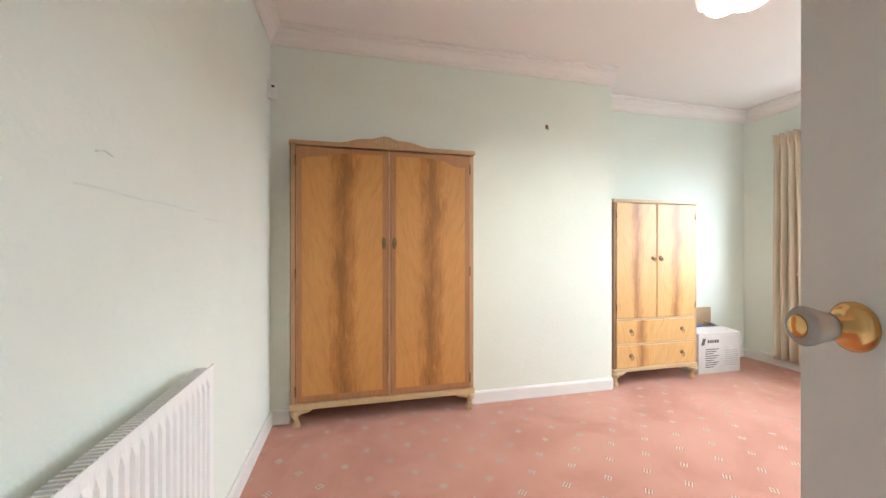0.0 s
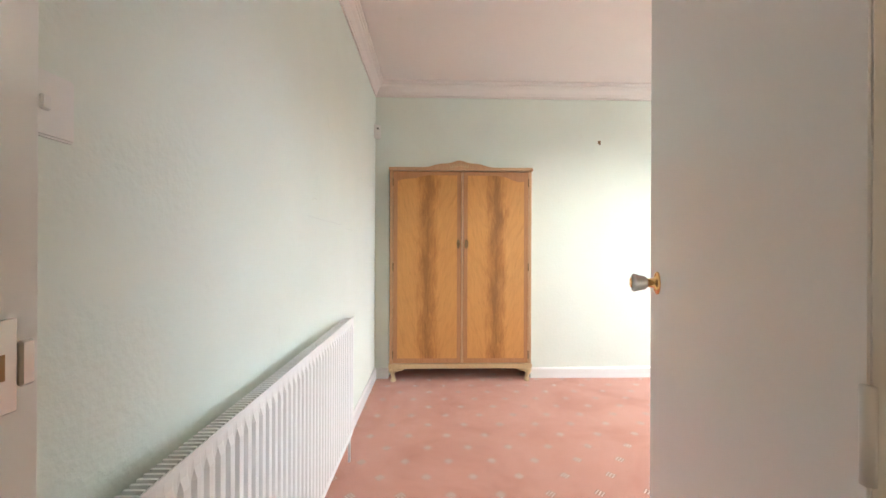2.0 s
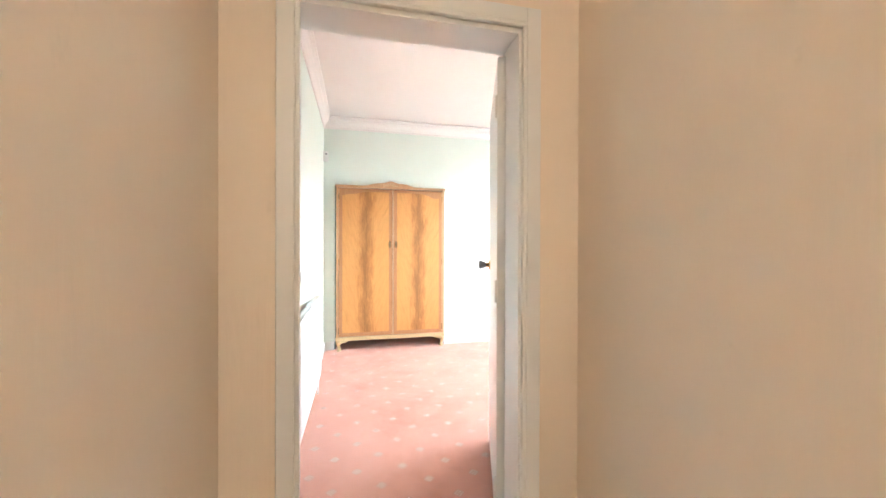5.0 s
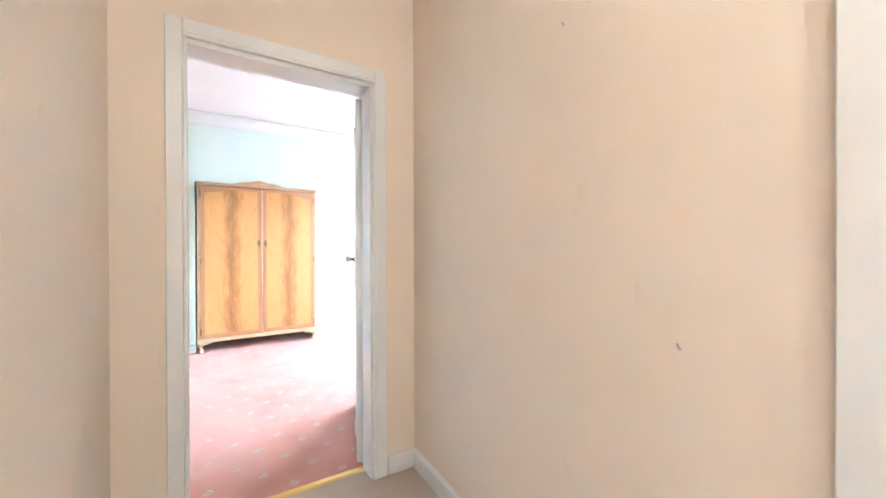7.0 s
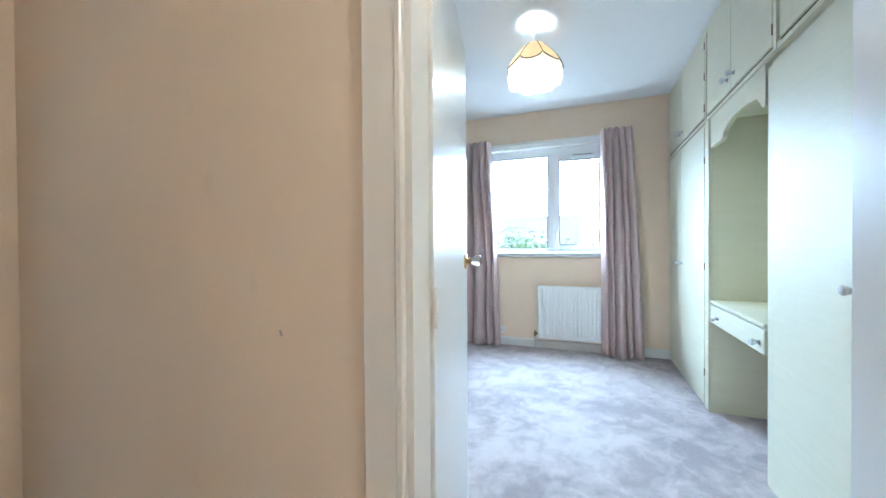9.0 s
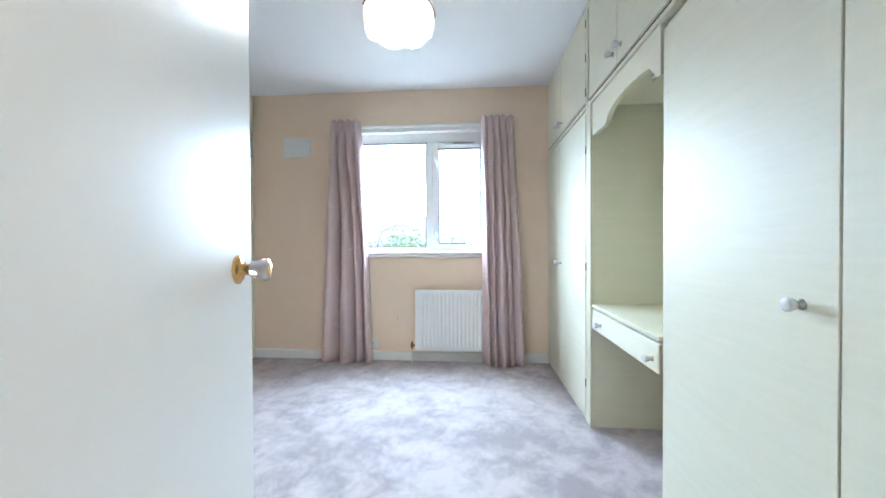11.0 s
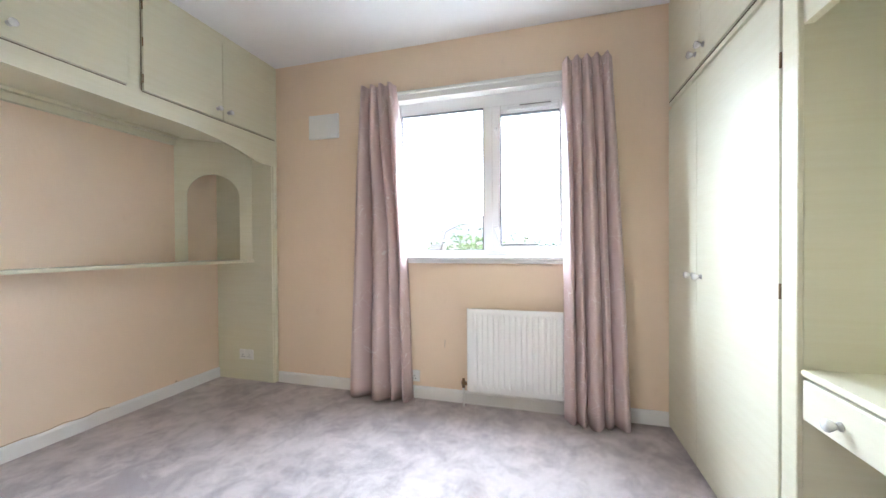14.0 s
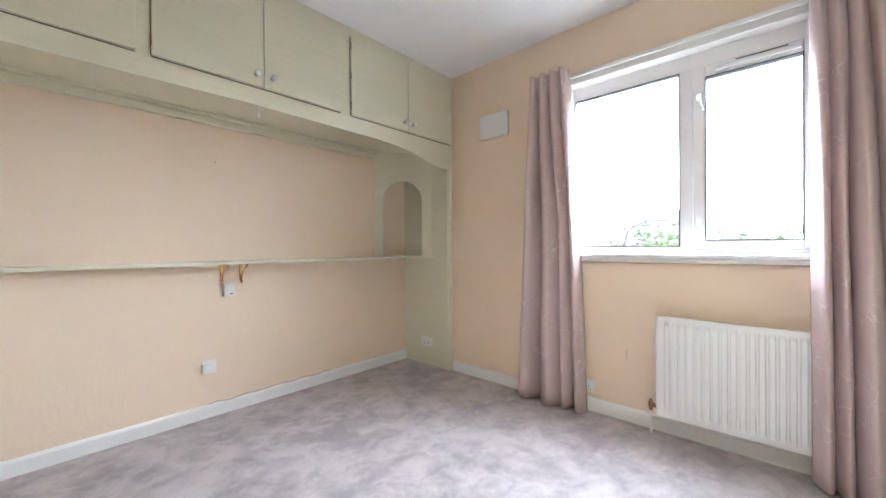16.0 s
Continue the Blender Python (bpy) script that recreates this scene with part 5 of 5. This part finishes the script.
for a, m_, b, lab in ((2.94, 3.6, 4.085, "pale green overhead cupboard beside the window wall"), (1.93, 2.43, 2.87, "pale green overhead cupboard above the dressing table"), (0.66, 1.25, 1.86, "pale green overhead cupboard beside the doorway")):
    t_ = thing("top_cupboard", ((a + b) / 2, FY - 0.27, 2.0), lab, "cupboard", "overhead cupboards above the wardrobes")
    x1 = 4.09 if b > 4 else b + 0.035
    carcass(t_, a - 0.034, x1, 2.001, CEIL2 - 0.003)
    part("face_frame", multi((a - 0.034, a - 0.004, FY, FY + 0.016, 2.002, CEIL2 - 0.004), (a - 0.0035, x1, FY, FY + 0.016, 2.61, CEIL2 - 0.004), (a - 0.0035, x1, FY, FY + 0.012, 2.002, 2.03)), "green", t_)
    # dark strips stand in for the shade round these doors
    for g in ((a - 0.0035, a - 0.0005, FY, FY + 0.003, 2.031, 2.605), (m_ - 0.002, m_ + 0.002, FY, FY + 0.003, 2.031, 2.605), (a, b, FY + 0.0122, FY + 0.0135, 2.022, 2.0295)):
        part("gap_shade", box(*g), "shade_brown", t_)
    leaf(t_, a, m_ - 0.002, 2.036, 2.605, FY, 1, (m_ - 0.05, 2.11), a - 0.002)
    leaf(t_, m_ + 0.002, b, 2.036, 2.605, FY, 1, (m_ + 0.05, 2.11))

near = thing("fitted_wardrobe", (1.33, FY - 0.27, 0), "pale green fitted wardrobe with tall doors beside the doorway", "wardrobe")
carcass(near, 0.648, 2.028, 0.0, 2.0, back=0.022)
# painted shade between the two tall doors
part("gap_shade", box(1.326, 1.33, FY - 0.022, FY - 0.019, 0.01, 1.985), "shade_brown", near)
leaf(near, 0.655, 1.326, 0.012, 1.972, FY - 0.022, 1)
leaf(near, 1.33, 2.024, 0.012, 1.972, FY - 0.022, 1, (1.415, 1.0))

dt = thing("dressing_table", (2.44, FY - 0.27, 0), "pale green built-in dressing table in an arched alcove", "dressing table")
part("table_top", box(2.03, 2.85, FY - 0.53, FY + 0.008, 0.748, 0.768, 0.004, 2), "green", dt, "pale green table top")
dr = part("drawer", box(2.034, 2.844, FY - 0.4, FY + 0.006, 0.618, 0.738, 0.003), "green_v", dt, "pale green drawer front")
knob(dr, (2.69, FY + 0.006, 0.668), (0, 1, 0))
knob(dr, (2.085, FY + 0.006, 0.668), (0, 1, 0))
part("back_board", box(2.03, 2.85, -3.519, -3.51, 0.769, 2.0), "green", dt, "pale green alcove back")
part("alcove_top", box(2.03, 2.85, -3.509, FY - 0.025, 1.985, 2.0), "green", dt)
# shaped valance over the alcove
pts = [(2.848, 1.80), (2.64, 1.80)]
for i in range(13):
    a = math.pi / 2 * i / 12
    pts.append((2.62 - 0.29 * (1 - math.cos(a)) * 0.9 - 0.01, 1.81 + 0.075 * math.sin(a)))
for i in range(7):
    pts.append((2.35 - 0.02 - 0.24 * i / 7, 1.885 - 0.012 * (i / 7) ** 2 * 2))
pts += [(2.085, 1.83), (2.06, 1.80), (2.03, 1.80)]
part("valance", prism([*pts, (2.03, 1.999), (2.848, 1.999)], "y", FY - 0.022, FY + 0.004), "green", dt, "pale green scalloped valance")
part("back_cornice", box(2.031, 2.849, -3.509, -3.48, 1.86, 1.90, 0.006), "green", dt)
sl = thing("strip_light", (2.35, -3.25, 1.96), "small chrome strip light under the alcove top", "lamp")
part("base", box(2.25, 2.42, -3.16, -3.12, 1.962, 1.985, 0.004), "plastic", sl)
part("tube_cover", rod([(2.24, -3.14, 1.955), (2.43, -3.14, 1.955)], 0.012, 10), "steel", sl, "", True)
part("pull", rod([(2.2, -3.14, 1.984), (2.2, -3.14, 1.92)], 0.002, 6), "string", sl)
skirting("baseboard_kneehole", 2.03, -3.52, 2.85, -3.52, 1, 0.09)

# little marks low on the bedroom walls
scratch("skirting_screw", [(3.65, 0.5565, 0.10), (3.651, 0.553, 0.10)], 0.006, "old_brass", "brown screw head at the top of the skirting")
scratch("wall_crack", [(2.3 + 0.06 * i, 0.5555, 0.0905 + 0.006 * math.sin(i * 1.9) * (i % 3)) for i in range(16)], 0.0025, "carton_brown", "brown crack along the top of the skirting")
scratch("wall_nail", [(2.36, 0.572, 1.70), (2.36, 0.566, 1.70)], 0.004, "slot", "small nail in the peach wall")
scratch("wall_pencil_mark", [(4.0917, -1.50, 0.39), (4.0917, -1.502, 0.45)], 0.0015, "grey_ink", "thin grey mark on the peach wall")

# ---- outside the bedroom window ----
M["overcast"] = material("overcast_sky", (0.9, 0.95, 1.0), 1.0)
bsdf(M["overcast"]).inputs["Emission Color"].default_value = (0.93, 0.97, 1.0, 1)
bsdf(M["overcast"]).inputs["Emission Strength"].default_value = 10.5
structure("backdrop_sky", sheet([[(180 * math.cos(a), 180 * math.sin(a), z) for a in (radians(-80 + 8 * i) for i in range(21))] for z in (-1.0, 160)]), "overcast", "white overcast sky", "sky")
# unseen ground, kept pale as a reflector for the rooms
structure("ground", box(4.4, 400, -250, 250, -1.0, -0.6), "bounce_ground", "unseen garden ground made pale to bounce daylight indoors", "ground")


def far_house(at, w, d, h, label):
    x, y = at
    b = thing("house", (x, y, -0.6), label, "house")
    part("wall", box(x, x + d, y - w / 2, y + w / 2, -0.6, h), "render", b, "pale rendered wall")
    part("roof", prism([(x - 0.4, h), (x + d + 0.4, h), (x + d / 2, h + 2.2)], "y", y - w / 2 - 0.3, y + w / 2 + 0.3), "roof", b, "grey slate roof")
    for k in (-0.25, 0.25):
        wd = part("window", box(x - 0.03, x + 0.0, y + k * w - 0.6, y + k * w + 0.6, 0.4, 1.5), "upvc", b)
        part("window_pane", box(x - 0.04, x - 0.031, y + k * w - 0.5, y + k * w + 0.5, 0.5, 1.4), "grey_ink", wd)


far_house((26, 3), 9, 7, 1.2, "pale rendered house with a slate roof across the garden")
fe = thing("garden_fence", (12, -5.4, -0.6), "yellowish timber garden fence", "fence")
for i in range(12):
    part("board", box(12, 12.03, -6.6 + i * 0.16, -6.46 + i * 0.16, -0.6, 1.12 + 0.02 * (i % 2)), "fence", fe)
tagged(finish("lamp_post", rod([(14, -4.95, -0.6), (14, -4.95, 2.4)], [0.07, 0.05]), "steel"), "thin grey post in the garden", "post")


def shrub(at, r, h, seed, label):
    rnd = random.Random(seed)
    x, y = at
    s = thing("shrub", (x, y, -0.6), label, "shrub")
    bm = bmesh.new()
    tips = []
    for i in range(9):
        a, k = rnd.uniform(0, 6.28), rnd.uniform(0.3, 1)
        tip = Vector((x + r * k * math.cos(a), y + r * k * math.sin(a), -0.6 + h * rnd.uniform(0.7, 1.05)))
        tips.append(tip)
        rod([(x, y, -0.6), ((x + tip.x) / 2, (y + tip.y) / 2, -0.6 + (tip.z + 0.6) * 0.6), tip], [0.03, 0.018, 0.006], 5, bm)
    part("branches", bm, "bark", s)
    verts, faces = [], []
    for i in range(650):
        t = tips[rnd.randrange(9)]
        p = t.lerp(Vector((x, y, t.z - 0.5)), rnd.uniform(0, 0.8)) + Vector((rnd.gauss(0, 0.16), rnd.gauss(0, 0.16), rnd.gauss(0, 0.14)))
        q = Euler((rnd.uniform(0, 6), rnd.uniform(0, 6), rnd.uniform(0, 6))).to_matrix()
        k = len(verts)
        verts += [p + q @ Vector(v) for v in ((0, -0.05, 0), (0.022, 0, 0.006), (0, 0.05, 0), (-0.022, 0, 0.006))]
        faces.append((k, k + 1, k + 2, k + 3))
    me = bpy.data.meshes.new("leaves")
    me.from_pydata([v[:] for v in verts], [], faces)
    me.materials.append(M["leaf"])
    ob = new("leaves", me)
    ob.parent = s
    ob.location = -s.location
    tagged(ob, kind="stuff")


shrub((8.6, -0.9), 0.75, 1.95, 3, "leafy green garden shrub")
shrub((9.6, -2.3), 0.6, 1.85, 5, "leafy green garden shrub")
tagged(finish("bare_branch", rod([(9.5, 0.5, -0.6), (9.5, 0.2, 0.8), (9.5, 0.0, 1.45), (9.5, -0.35, 1.62), (9.5, -0.7, 1.58)], [0.02, 0.015, 0.012, 0.01, 0.006]), "bark"), "dark bare branch beyond the window", "branch")
